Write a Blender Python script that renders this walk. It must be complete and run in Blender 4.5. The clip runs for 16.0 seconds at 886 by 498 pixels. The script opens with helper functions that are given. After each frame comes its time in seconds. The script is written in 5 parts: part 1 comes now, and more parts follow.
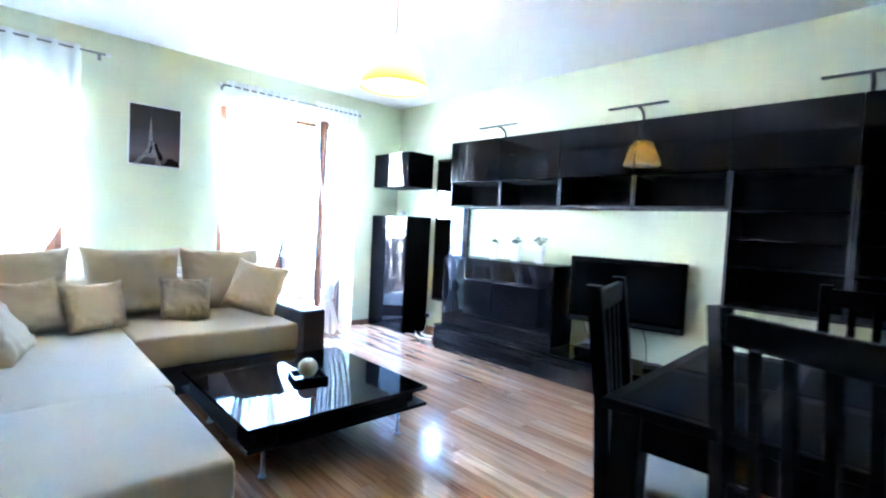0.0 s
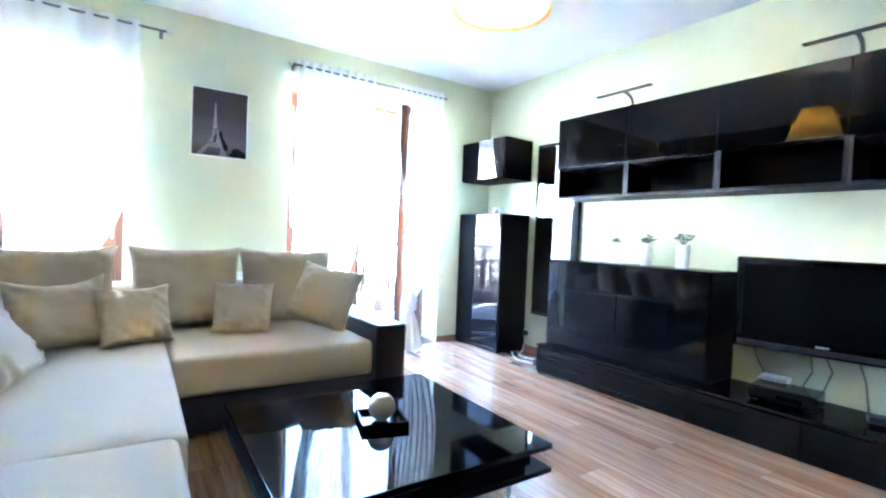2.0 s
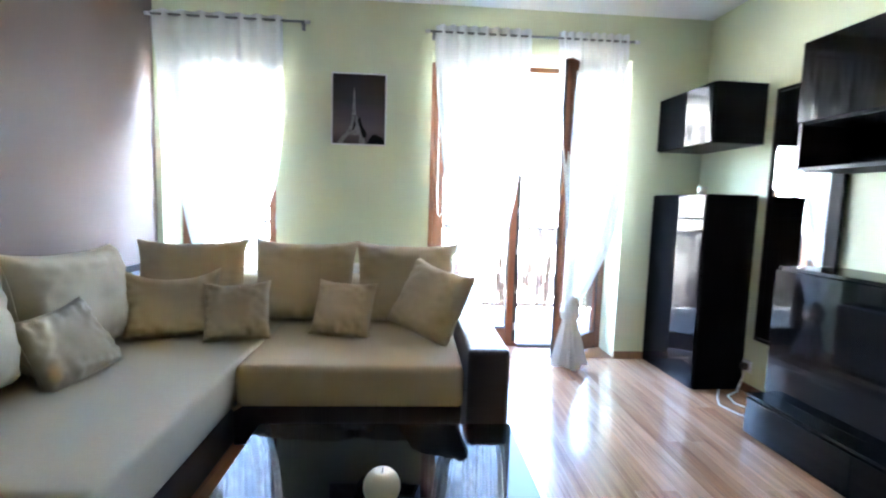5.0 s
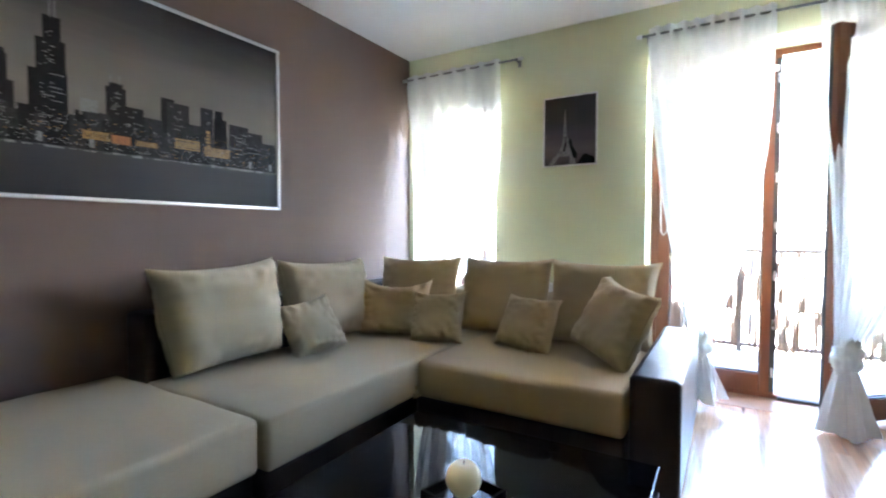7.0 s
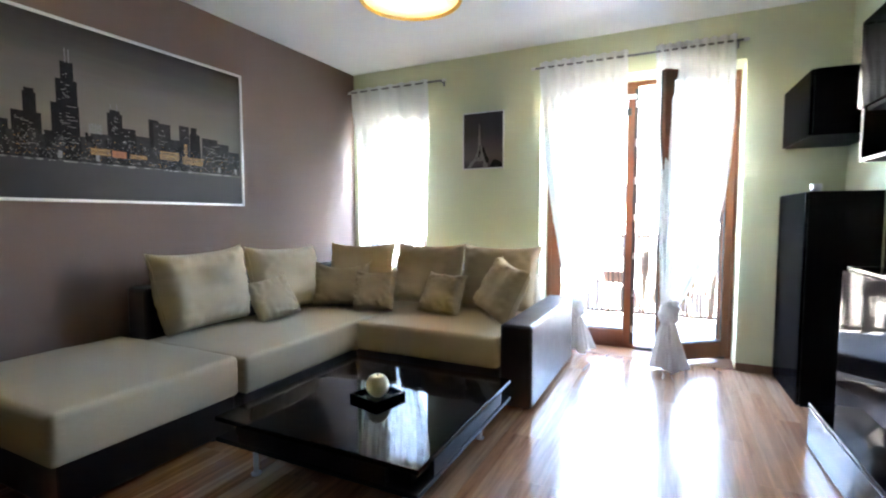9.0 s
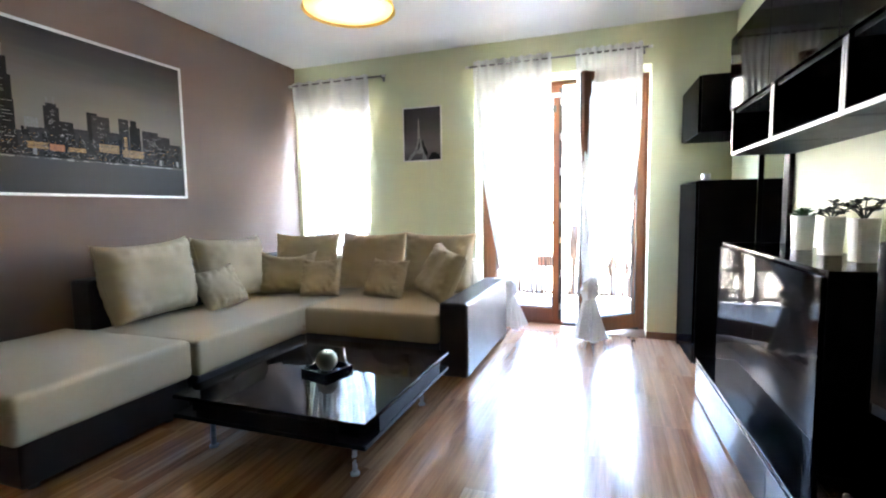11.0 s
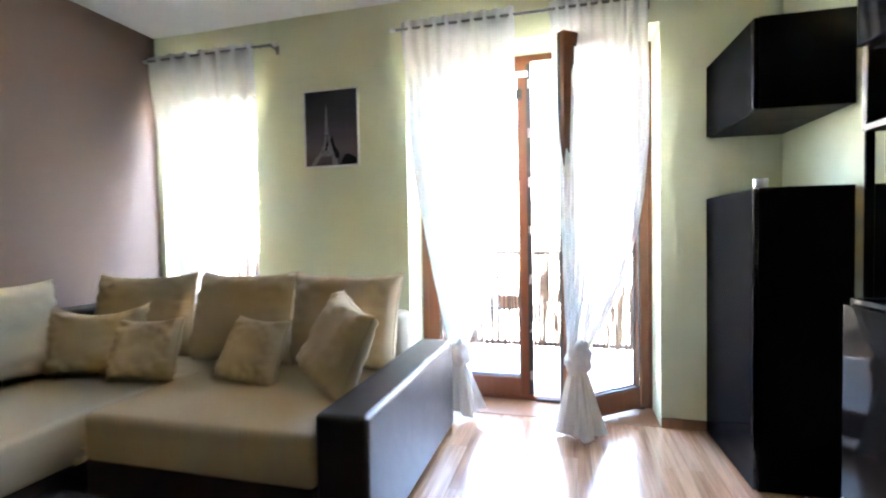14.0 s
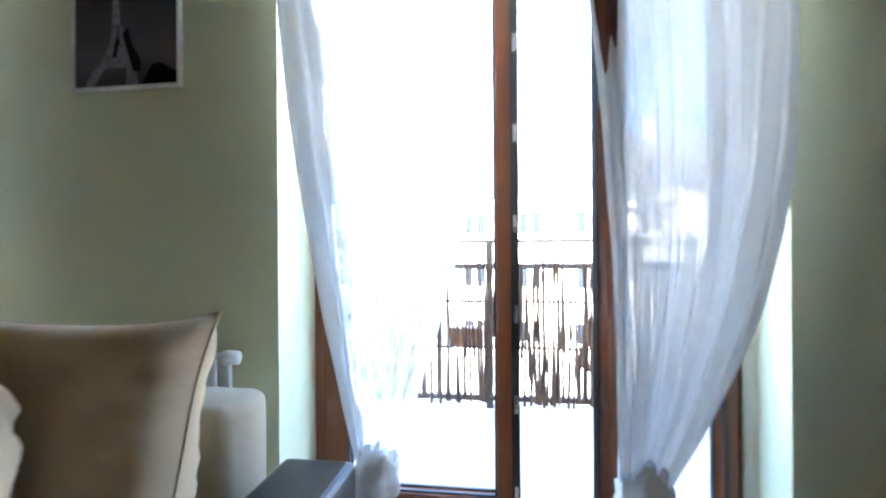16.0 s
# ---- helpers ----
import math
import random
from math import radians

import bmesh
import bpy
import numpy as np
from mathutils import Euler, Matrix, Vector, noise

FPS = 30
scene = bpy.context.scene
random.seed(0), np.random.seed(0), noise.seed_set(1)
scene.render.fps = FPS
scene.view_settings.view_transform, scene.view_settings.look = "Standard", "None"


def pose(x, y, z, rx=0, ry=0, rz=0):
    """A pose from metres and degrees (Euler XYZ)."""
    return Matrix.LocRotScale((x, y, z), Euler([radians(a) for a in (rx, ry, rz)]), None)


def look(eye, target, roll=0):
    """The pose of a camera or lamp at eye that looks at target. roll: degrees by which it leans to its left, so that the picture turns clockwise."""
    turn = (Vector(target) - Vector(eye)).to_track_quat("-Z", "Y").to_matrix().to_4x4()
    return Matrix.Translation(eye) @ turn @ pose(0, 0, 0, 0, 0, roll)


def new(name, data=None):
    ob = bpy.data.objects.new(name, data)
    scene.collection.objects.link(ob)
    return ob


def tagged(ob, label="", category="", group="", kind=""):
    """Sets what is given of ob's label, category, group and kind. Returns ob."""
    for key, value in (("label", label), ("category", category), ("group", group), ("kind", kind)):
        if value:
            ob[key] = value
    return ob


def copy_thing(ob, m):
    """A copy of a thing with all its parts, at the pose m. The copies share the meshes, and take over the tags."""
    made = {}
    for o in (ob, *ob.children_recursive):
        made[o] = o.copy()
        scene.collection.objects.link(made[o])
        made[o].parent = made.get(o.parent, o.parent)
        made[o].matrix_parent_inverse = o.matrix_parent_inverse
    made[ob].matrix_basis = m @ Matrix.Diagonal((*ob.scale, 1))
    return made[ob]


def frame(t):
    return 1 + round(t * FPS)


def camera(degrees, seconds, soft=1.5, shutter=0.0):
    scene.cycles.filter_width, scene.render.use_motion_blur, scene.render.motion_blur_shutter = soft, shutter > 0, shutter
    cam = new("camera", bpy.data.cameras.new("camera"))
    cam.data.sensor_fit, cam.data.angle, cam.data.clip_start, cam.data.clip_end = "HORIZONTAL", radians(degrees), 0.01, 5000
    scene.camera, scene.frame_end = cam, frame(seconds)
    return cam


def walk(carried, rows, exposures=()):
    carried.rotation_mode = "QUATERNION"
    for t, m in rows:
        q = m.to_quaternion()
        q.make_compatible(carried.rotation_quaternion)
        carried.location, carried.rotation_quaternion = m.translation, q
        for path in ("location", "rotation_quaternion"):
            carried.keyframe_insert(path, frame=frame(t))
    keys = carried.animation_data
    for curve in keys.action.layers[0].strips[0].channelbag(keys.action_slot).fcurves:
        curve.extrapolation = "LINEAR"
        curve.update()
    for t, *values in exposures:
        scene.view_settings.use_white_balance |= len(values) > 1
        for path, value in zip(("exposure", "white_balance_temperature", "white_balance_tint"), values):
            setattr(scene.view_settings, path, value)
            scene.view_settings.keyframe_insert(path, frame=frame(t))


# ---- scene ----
cam = camera(86.2, 16.0, 2.1, 0.5)
PATH = [
    (0, (0.516, 0.155, 1.221), (1.875, 1.619, 1.132), 2.9),
    (0.5, (0.614, 0.4, 1.125), (1.942, 1.894, 1.08), 3.1),
    (1, (0.734, 0.602, 1.125), (1.993, 2.155, 1.077), 3.0),
    (1.5, (0.864, 0.775, 1.106), (2.034, 2.397, 1.056), 2.7),
    (2, (0.944, 0.903, 1.087), (2.036, 2.578, 1.036), 2.4),
    (2.5, (1.078, 1.015, 1.096), (2.062, 2.755, 1.026), 1.7),
    (3, (1.201, 1.06, 1.172), (2.07, 2.856, 1.032), 0.9),
    (5.5, (2.154, 1.444, 1.217), (1.973, 3.428, 1.036), 1.2),
    (6, (2.396, 1.533, 1.148), (1.86, 3.457, 1.033), 0.0),
    (6.5, (2.501, 1.491, 1.113), (1.664, 3.306, 1.032), -0.5),
    (7, (2.532, 1.406, 1.135), (1.499, 3.116, 1.061), 0.1),
    (7.5, (2.677, 1.253, 1.178), (1.55, 2.902, 1.088), 0.5),
    (8, (2.913, 1.06, 1.19), (1.813, 2.726, 1.071), 0.1),
    (8.5, (3.043, 0.921, 1.171), (2.061, 2.66, 1.054), -0.2),
    (9, (3.125, 0.79, 1.181), (2.246, 2.581, 1.047), -0.1),
    (9.5, (3.214, 0.658, 1.185), (2.428, 2.492, 1.034), -0.2),
    (10, (3.273, 0.537, 1.164), (2.572, 2.402, 0.995), -0.5),
    (12.5, (3.228, 0.899, 1.161), (2.569, 2.779, 0.991), -0.9),
    (13, (3.2, 1.245, 1.141), (2.535, 3.128, 1.024), -1.1),
    (13.5, (3.129, 1.637, 1.142), (2.517, 3.54, 1.065), -1.0),
    (14, (3.056, 2.021, 1.154), (2.54, 3.952, 1.093), -1.0),
    (14.5, (2.892, 2.388, 1.12), (2.54, 4.357, 1.095), -0.3),
    (15, (2.793, 2.774, 1.119), (2.543, 4.758, 1.116), -0.3),
    (15.5, (2.814, 3.179, 1.122), (2.566, 5.163, 1.108), -0.2),
    (16, (2.78, 3.536, 1.079), (2.499, 5.517, 1.078), -0.4),
]
walk(cam, [(t, look(eye, target, roll)) for t, eye, target, roll in PATH],
     exposures=[(0.0, 8.15, 4920, 10), (1.5, 8.1, 5020, 10), (3.0, 7.8, 5270, 10), (5.5, 6.65, 5870, 10), (6.5, 6.4, 6070, 10), (7.5, 6.91, 6350, 12), (8.0, 7.05, 6450, 12), (8.5, 6.84, 6500, 12), (9.2, 6.65, 6500, 13), (10.0, 6.7, 6500, 13), (12.5, 6.95, 6700, 13), (13.5, 6.8, 6800, 14), (14.0, 6.52, 6750, 13), (14.5, 6.27, 6550, 12), (15.5, 5.7, 6200, 10), (16.0, 5.25, 5950, 10)])

# ---------------------------------------------------------------- light
world = bpy.data.worlds.new("sky")
scene.world = world
world.use_nodes = True
wn = world.node_tree.nodes
sky = wn.new("ShaderNodeTexSky")
sky.sky_type = "NISHITA"
sky.sun_disc = False
SUN_ELEV, SUN_AZ = 46.0, 160.0      # azimuth: degrees from +y towards +x
sky.sun_elevation = radians(SUN_ELEV)
sky.sun_rotation = radians(SUN_AZ)
sky.air_density, sky.dust_density = 1.0, 2.5
wn["Background"].inputs["Strength"].default_value = 0.15
world.node_tree.links.new(sky.outputs[0], wn["Background"].inputs["Color"])
sun = new("sun", bpy.data.lights.new("sun", "SUN"))
sun.data.energy, sun.data.angle, sun.data.color = 4.0, radians(0.6), (1.0, 0.95, 0.88)
sdir = Vector((math.sin(radians(SUN_AZ)) * math.cos(radians(SUN_ELEV)), math.cos(radians(SUN_AZ)) * math.cos(radians(SUN_ELEV)), math.sin(radians(SUN_ELEV))))
sun.matrix_world = look(tuple(sdir * 20), (0, 0, 0))

# the lit bulb of the pendant lamp
BULB_GLOW = 5.0
bulb_light = new("bulb_light", bpy.data.lights.new("bulb_light", "POINT"))
bulb_light.data.energy, bulb_light.data.shadow_soft_size, bulb_light.data.color = 0.24, 0.03, (1.0, 0.93, 0.82)
bulb_light.location = (2.18, 2.435, 2.685 - 0.613)

# ---------------------------------------------------------------- materials
def nodes_of(name):
    m = bpy.data.materials.new(name)
    m.use_nodes = True
    nt = m.node_tree
    return m, nt, nt.nodes["Principled BSDF"], nt.nodes["Material Output"]


def link(nt, a, b):
    nt.links.new(a, b)


def coords(nt, scale=(1, 1, 1), source="Object"):
    tc = nt.nodes.new("ShaderNodeTexCoord")
    mp = nt.nodes.new("ShaderNodeMapping")
    mp.inputs["Scale"].default_value = scale
    link(nt, tc.outputs[source], mp.inputs["Vector"])
    return mp.outputs["Vector"]


def noise_tex(nt, vec, scale, detail=4.0, rough=0.6):
    n = nt.nodes.new("ShaderNodeTexNoise")
    n.inputs["Scale"].default_value = scale
    n.inputs["Detail"].default_value = detail
    n.inputs["Roughness"].default_value = rough
    link(nt, vec, n.inputs["Vector"])
    return n.outputs["Fac"]


def ramp(nt, fac, stops):
    r = nt.nodes.new("ShaderNodeValToRGB")
    els = r.color_ramp.elements
    while len(els) < len(stops):
        els.new(0.5)
    for e, (p, c) in zip(els, stops):
        e.position, e.color = p, (*c, 1)
    link(nt, fac, r.inputs["Fac"])
    return r.outputs["Color"]


def mixc(nt, fac, a, b, mode="MIX"):
    m = nt.nodes.new("ShaderNodeMix")
    m.data_type, m.blend_type = "RGBA", mode
    for sock, v in ((m.inputs[0], fac), (m.inputs[6], a), (m.inputs[7], b)):
        if isinstance(v, (int, float)):
            sock.default_value = v
        elif isinstance(v, tuple):
            sock.default_value = (*v, 1)
        else:
            link(nt, v, sock)
    return m.outputs[2]


def bump(nt, height, bsdf, strength=0.2, distance=0.01):
    b = nt.nodes.new("ShaderNodeBump")
    b.inputs["Strength"].default_value = strength
    b.inputs["Distance"].default_value = distance
    link(nt, height, b.inputs["Height"])
    link(nt, b.outputs["Normal"], bsdf.inputs["Normal"])


def shade(c, f):
    return tuple(min(1, v * f) for v in c)


def plain(name, c, rough=0.5, metal=0.0, var=0.12, scale=6.0, fine=120.0, bump_s=0.08, coat=0.0, dist=0.002, spec=0.5):
    """Paint, lacquer, metal: two scales of variation in colour and gloss, and a fine relief."""
    m, nt, b, out = nodes_of(name)
    v = coords(nt)
    big, small = noise_tex(nt, v, scale), noise_tex(nt, v, fine, 2)
    col = ramp(nt, big, [(0.3, shade(c, 1 - var)), (0.7, shade(c, 1 + var))])
    link(nt, col, b.inputs["Base Color"])
    r = nt.nodes.new("ShaderNodeMapRange")
    r.inputs["To Min"].default_value, r.inputs["To Max"].default_value = max(0.0, rough * 0.85), min(1, rough * 1.15)
    link(nt, big, r.inputs["Value"])
    link(nt, r.outputs["Result"], b.inputs["Roughness"])
    b.inputs["Metallic"].default_value = metal
    b.inputs["Coat Weight"].default_value = coat
    b.inputs["Specular IOR Level"].default_value = spec
    if bump_s:
        bump(nt, small, b, bump_s, dist)
    return m


def wall_paint(name, c):
    m, nt, b, out = nodes_of(name)
    v = coords(nt)
    big, mid, fine = noise_tex(nt, v, 0.9, 5), noise_tex(nt, v, 14, 4), noise_tex(nt, v, 260, 3)
    col = mixc(nt, mid, ramp(nt, big, [(0.35, shade(c, 0.955)), (0.65, shade(c, 1.03))]), shade(c, 0.985))
    link(nt, col, b.inputs["Base Color"])
    b.inputs["Roughness"].default_value = 0.62
    bump(nt, fine, b, 0.25, 0.0012)
    return m


def wood_frame_mat(name, c, rough=0.35):
    m, nt, b, out = nodes_of(name)
    v = coords(nt, (14, 14, 0.9))
    g = noise_tex(nt, v, 3.0, 6, 0.65)
    f = noise_tex(nt, coords(nt, (160, 160, 6)), 2.0, 3)
    col = mixc(nt, f, ramp(nt, g, [(0.3, shade(c, 0.6)), (0.55, c), (0.75, shade(c, 1.35))]), shade(c, 0.8))
    link(nt, col, b.inputs["Base Color"])
    b.inputs["Roughness"].default_value = rough
    bump(nt, f, b, 0.12, 0.001)
    return m


def laminate(name):
    """Plum-wood laminate board: three printed strips to a board, grain along y, a satin coat."""
    m, nt, b, out = nodes_of(name)
    info = nt.nodes.new("ShaderNodeObjectInfo")
    tc = nt.nodes.new("ShaderNodeTexCoord")
    add = nt.nodes.new("ShaderNodeVectorMath")
    add.operation = "MULTIPLY_ADD"
    comb = nt.nodes.new("ShaderNodeCombineXYZ")
    for i in range(3):
        link(nt, info.outputs["Random"], comb.inputs[i])
    add.inputs[1].default_value = (37.0, 53.0, 11.0)
    link(nt, comb.outputs[0], add.inputs[0])
    link(nt, tc.outputs["Object"], add.inputs[2])
    sep = nt.nodes.new("ShaderNodeSeparateXYZ")
    link(nt, tc.outputs["Object"], sep.inputs[0])
    strip = nt.nodes.new("ShaderNodeMath")
    strip.operation = "MULTIPLY"
    strip.inputs[1].default_value = 1 / 0.0645
    link(nt, sep.outputs[0], strip.inputs[0])
    flo = nt.nodes.new("ShaderNodeMath")
    flo.operation = "FLOOR"
    link(nt, strip.outputs[0], flo.inputs[0])
    # cell along y, shifted strip by strip
    yy = nt.nodes.new("ShaderNodeMath")
    yy.operation = "MULTIPLY_ADD"
    yy.inputs[1].default_value = 0.37
    link(nt, flo.outputs[0], yy.inputs[0])
    link(nt, sep.outputs[1], yy.inputs[2])
    yc = nt.nodes.new("ShaderNodeMath")
    yc.operation = "SNAP"
    yc.inputs[1].default_value = 2.7
    link(nt, yy.outputs[0], yc.inputs[0])
    cell = nt.nodes.new("ShaderNodeCombineXYZ")
    link(nt, flo.outputs[0], cell.inputs[0])
    link(nt, yc.outputs[0], cell.inputs[1])
    link(nt, info.outputs["Random"], cell.inputs[2])
    wn_ = nt.nodes.new("ShaderNodeTexWhiteNoise")
    wn_.noise_dimensions = "3D"
    link(nt, cell.outputs[0], wn_.inputs["Vector"])
    tone = ramp(nt, wn_.outputs["Value"], [(0.0, (0.36, 0.178, 0.088)), (0.4, (0.45, 0.242, 0.13)), (0.75, (0.50, 0.28, 0.157)), (1.0, (0.60, 0.375, 0.235))])
    mp = nt.nodes.new("ShaderNodeMapping")
    mp.inputs["Scale"].default_value = (26, 1.3, 1)
    link(nt, add.outputs[0], mp.inputs["Vector"])
    g = noise_tex(nt, mp.outputs["Vector"], 1.6, 6, 0.62)
    grain = ramp(nt, g, [(0.30, (0.62, 0.58, 0.55)), (0.48, (1, 1, 1)), (0.68, (1.3, 1.28, 1.22))])
    mp2 = nt.nodes.new("ShaderNodeMapping")
    mp2.inputs["Scale"].default_value = (210, 5, 1)
    link(nt, add.outputs[0], mp2.inputs["Vector"])
    f = noise_tex(nt, mp2.outputs["Vector"], 1.5, 3)
    col = mixc(nt, 1.0, tone, grain, "MULTIPLY")
    col = mixc(nt, 0.35, col, ramp(nt, f, [(0.35, (0.55, 0.52, 0.5)), (0.6, (1, 1, 1))]), "MULTIPLY")
    link(nt, col, b.inputs["Base Color"])
    rr = nt.nodes.new("ShaderNodeMapRange")
    rr.inputs["To Min"].default_value, rr.inputs["To Max"].default_value = 0.16, 0.27
    link(nt, g, rr.inputs["Value"])
    link(nt, rr.outputs["Result"], b.inputs["Roughness"])
    b.inputs["Coat Weight"].default_value = 0.9
    b.inputs["Coat IOR"].default_value = 1.5
    b.inputs["Coat Roughness"].default_value = 0.18
    bump(nt, f, b, 0.05, 0.0006)
    return m


def fabric(name, c, thread=420.0, var=0.035, rough=0.9, sheen=0.08):
    m, nt, b, out = nodes_of(name)
    v = coords(nt)
    big = noise_tex(nt, v, 3.0, 5)
    w1 = noise_tex(nt, coords(nt, (1, 0.12, 0.3)), thread, 2)
    w2 = noise_tex(nt, coords(nt, (0.12, 1, 1)), thread, 2)
    weave = mixc(nt, 0.5, w1, w2)
    col = mixc(nt, weave, ramp(nt, big, [(0.3, shade(c, 1 - var)), (0.7, shade(c, 1 + var))]), shade(c, 0.8))
    link(nt, col, b.inputs["Base Color"])
    b.inputs["Roughness"].default_value = rough
    b.inputs["Sheen Weight"].default_value = sheen
    b.inputs["Specular IOR Level"].default_value = 0.2
    bump(nt, weave, b, 0.35, 0.0015)
    crease = nt.nodes.new("ShaderNodeBump")
    crease.inputs["Strength"].default_value, crease.inputs["Distance"].default_value = 0.04, 0.02
    ridges = nt.nodes.new("ShaderNodeTexNoise")
    ridges.noise_type = "RIDGED_MULTIFRACTAL"
    ridges.inputs["Scale"].default_value, ridges.inputs["Detail"].default_value = 3.4, 3.0
    link(nt, v, ridges.inputs["Vector"])
    link(nt, ridges.outputs["Fac"], crease.inputs["Height"])
    fine = next(n for n in nt.nodes if n.bl_idname == "ShaderNodeBump" and n != crease)
    link(nt, crease.outputs["Normal"], fine.inputs["Normal"])
    return m


def leather(name, c, rough=0.34):
    m, nt, b, out = nodes_of(name)
    v = coords(nt)
    vor = nt.nodes.new("ShaderNodeTexVoronoi")
    vor.inputs["Scale"].default_value = 260
    link(nt, v, vor.inputs["Vector"])
    big = noise_tex(nt, v, 5, 4)
    link(nt, ramp(nt, big, [(0.3, shade(c, 0.8)), (0.7, shade(c, 1.3))]), b.inputs["Base Color"])
    r = nt.nodes.new("ShaderNodeMapRange")
    r.inputs["To Min"].default_value, r.inputs["To Max"].default_value = rough - 0.08, rough + 0.12
    link(nt, noise_tex(nt, v, 9, 5), r.inputs["Value"])
    link(nt, r.outputs["Result"], b.inputs["Roughness"])
    b.inputs["Specular IOR Level"].default_value = 0.5
    bump(nt, mixc(nt, 0.5, vor.outputs["Distance"], big), b, 0.35, 0.003)
    return m


def lacquer(name, c, rough=0.05, straight=0.022, grazing=0.13):
    """High-gloss black: a dark body under a clear shine that grows towards grazing angles."""
    m, nt, b, out = nodes_of(name)
    v = coords(nt)
    big, small = noise_tex(nt, v, 3.0), noise_tex(nt, v, 40, 2)
    link(nt, ramp(nt, big, [(0.3, shade(c, 0.8)), (0.7, shade(c, 1.2))]), b.inputs["Base Color"])
    b.inputs["Roughness"].default_value = 0.6
    b.inputs["Specular IOR Level"].default_value = 0.0
    gl, lw, mx = (nt.nodes.new(n) for n in ("ShaderNodeBsdfGlossy", "ShaderNodeLayerWeight", "ShaderNodeMixShader"))
    r = nt.nodes.new("ShaderNodeMapRange")
    r.inputs["To Min"].default_value, r.inputs["To Max"].default_value = rough * 0.7, rough * 1.3
    link(nt, big, r.inputs["Value"])
    link(nt, r.outputs["Result"], gl.inputs["Roughness"])
    lw.inputs["Blend"].default_value = 0.5
    pw, ma = nt.nodes.new("ShaderNodeMath"), nt.nodes.new("ShaderNodeMath")
    pw.operation, ma.operation = "POWER", "MULTIPLY_ADD"
    pw.inputs[1].default_value = 4.5
    ma.inputs[1].default_value, ma.inputs[2].default_value = grazing, straight
    bp = nt.nodes.new("ShaderNodeBump")
    bp.inputs["Strength"].default_value, bp.inputs["Distance"].default_value = 0.012, 0.001
    link(nt, small, bp.inputs["Height"])
    link(nt, bp.outputs["Normal"], gl.inputs["Normal"])
    link(nt, lw.outputs["Facing"], pw.inputs[0])
    link(nt, pw.outputs[0], ma.inputs[0])
    link(nt, ma.outputs[0], mx.inputs[0])
    link(nt, b.outputs[0], mx.inputs[1])
    link(nt, gl.outputs[0], mx.inputs[2])
    link(nt, mx.outputs[0], out.inputs["Surface"])
    return m


def clear_glass(name, tint=(1, 1, 1)):
    m, nt, b, out = nodes_of(name)
    nt.nodes.remove(b)
    tr, gl, lw, mx = (nt.nodes.new(n) for n in ("ShaderNodeBsdfTransparent", "ShaderNodeBsdfGlossy", "ShaderNodeLayerWeight", "ShaderNodeMixShader"))
    tr.inputs["Color"].default_value = (*tint, 1)
    gl.inputs["Roughness"].default_value = 0.01
    lw.inputs["Blend"].default_value = 0.5
    pw, ma = nt.nodes.new("ShaderNodeMath"), nt.nodes.new("ShaderNodeMath")
    pw.operation, ma.operation = "POWER", "MULTIPLY_ADD"
    pw.inputs[1].default_value = 5.0
    ma.inputs[1].default_value, ma.inputs[2].default_value = 0.9, 0.04
    link(nt, lw.outputs["Facing"], pw.inputs[0])
    link(nt, pw.outputs[0], ma.inputs[0])
    link(nt, ma.outputs[0], mx.inputs[0])
    link(nt, tr.outputs[0], mx.inputs[1])
    link(nt, gl.outputs[0], mx.inputs[2])
    link(nt, mx.outputs[0], out.inputs["Surface"])
    return m


def sheer(name, lo=0.48, hi=0.64, full=0.96, through_light=0.72):
    """Voile: thin white threads, with an opaque embroidered pattern of tendrils towards the top."""
    m, nt, b, out = nodes_of(name)
    nt.nodes.remove(b)
    v = coords(nt)
    tr, df, tl, ad, mx = (nt.nodes.new(n) for n in ("ShaderNodeBsdfTransparent", "ShaderNodeBsdfDiffuse", "ShaderNodeBsdfTranslucent", "ShaderNodeMixShader", "ShaderNodeMixShader"))
    df.inputs["Color"].default_value = tl.inputs["Color"].default_value = (0.86, 0.88, 0.88, 1)
    ad.inputs[0].default_value = through_light
    link(nt, df.outputs[0], ad.inputs[1])
    link(nt, tl.outputs[0], ad.inputs[2])
    # leaf-like patches of closer weave between open threads
    n = noise_tex(nt, v, 11.0, 2, 0.5)
    leafy = ramp(nt, n, [(0.41, (0, 0, 0)), (0.46, (1, 1, 1)), (0.53, (1, 1, 1)), (0.57, (0, 0, 0))])
    patch = ramp(nt, noise_tex(nt, v, 3.0, 2), [(0.4, (0, 0, 0)), (0.6, (1, 1, 1))])
    emb = mixc(nt, 1.0, leafy, patch, "MULTIPLY")
    thread = ramp(nt, noise_tex(nt, coords(nt, (1, 1, 0.05)), 300, 2), [(0.3, (lo, lo, lo)), (0.7, (hi, hi, hi))])
    fac = mixc(nt, emb, thread, (full, full, full))
    link(nt, fac, mx.inputs[0])
    link(nt, tr.outputs[0], mx.inputs[1])
    link(nt, ad.outputs[0], mx.inputs[2])
    link(nt, mx.outputs[0], out.inputs["Surface"])
    return m


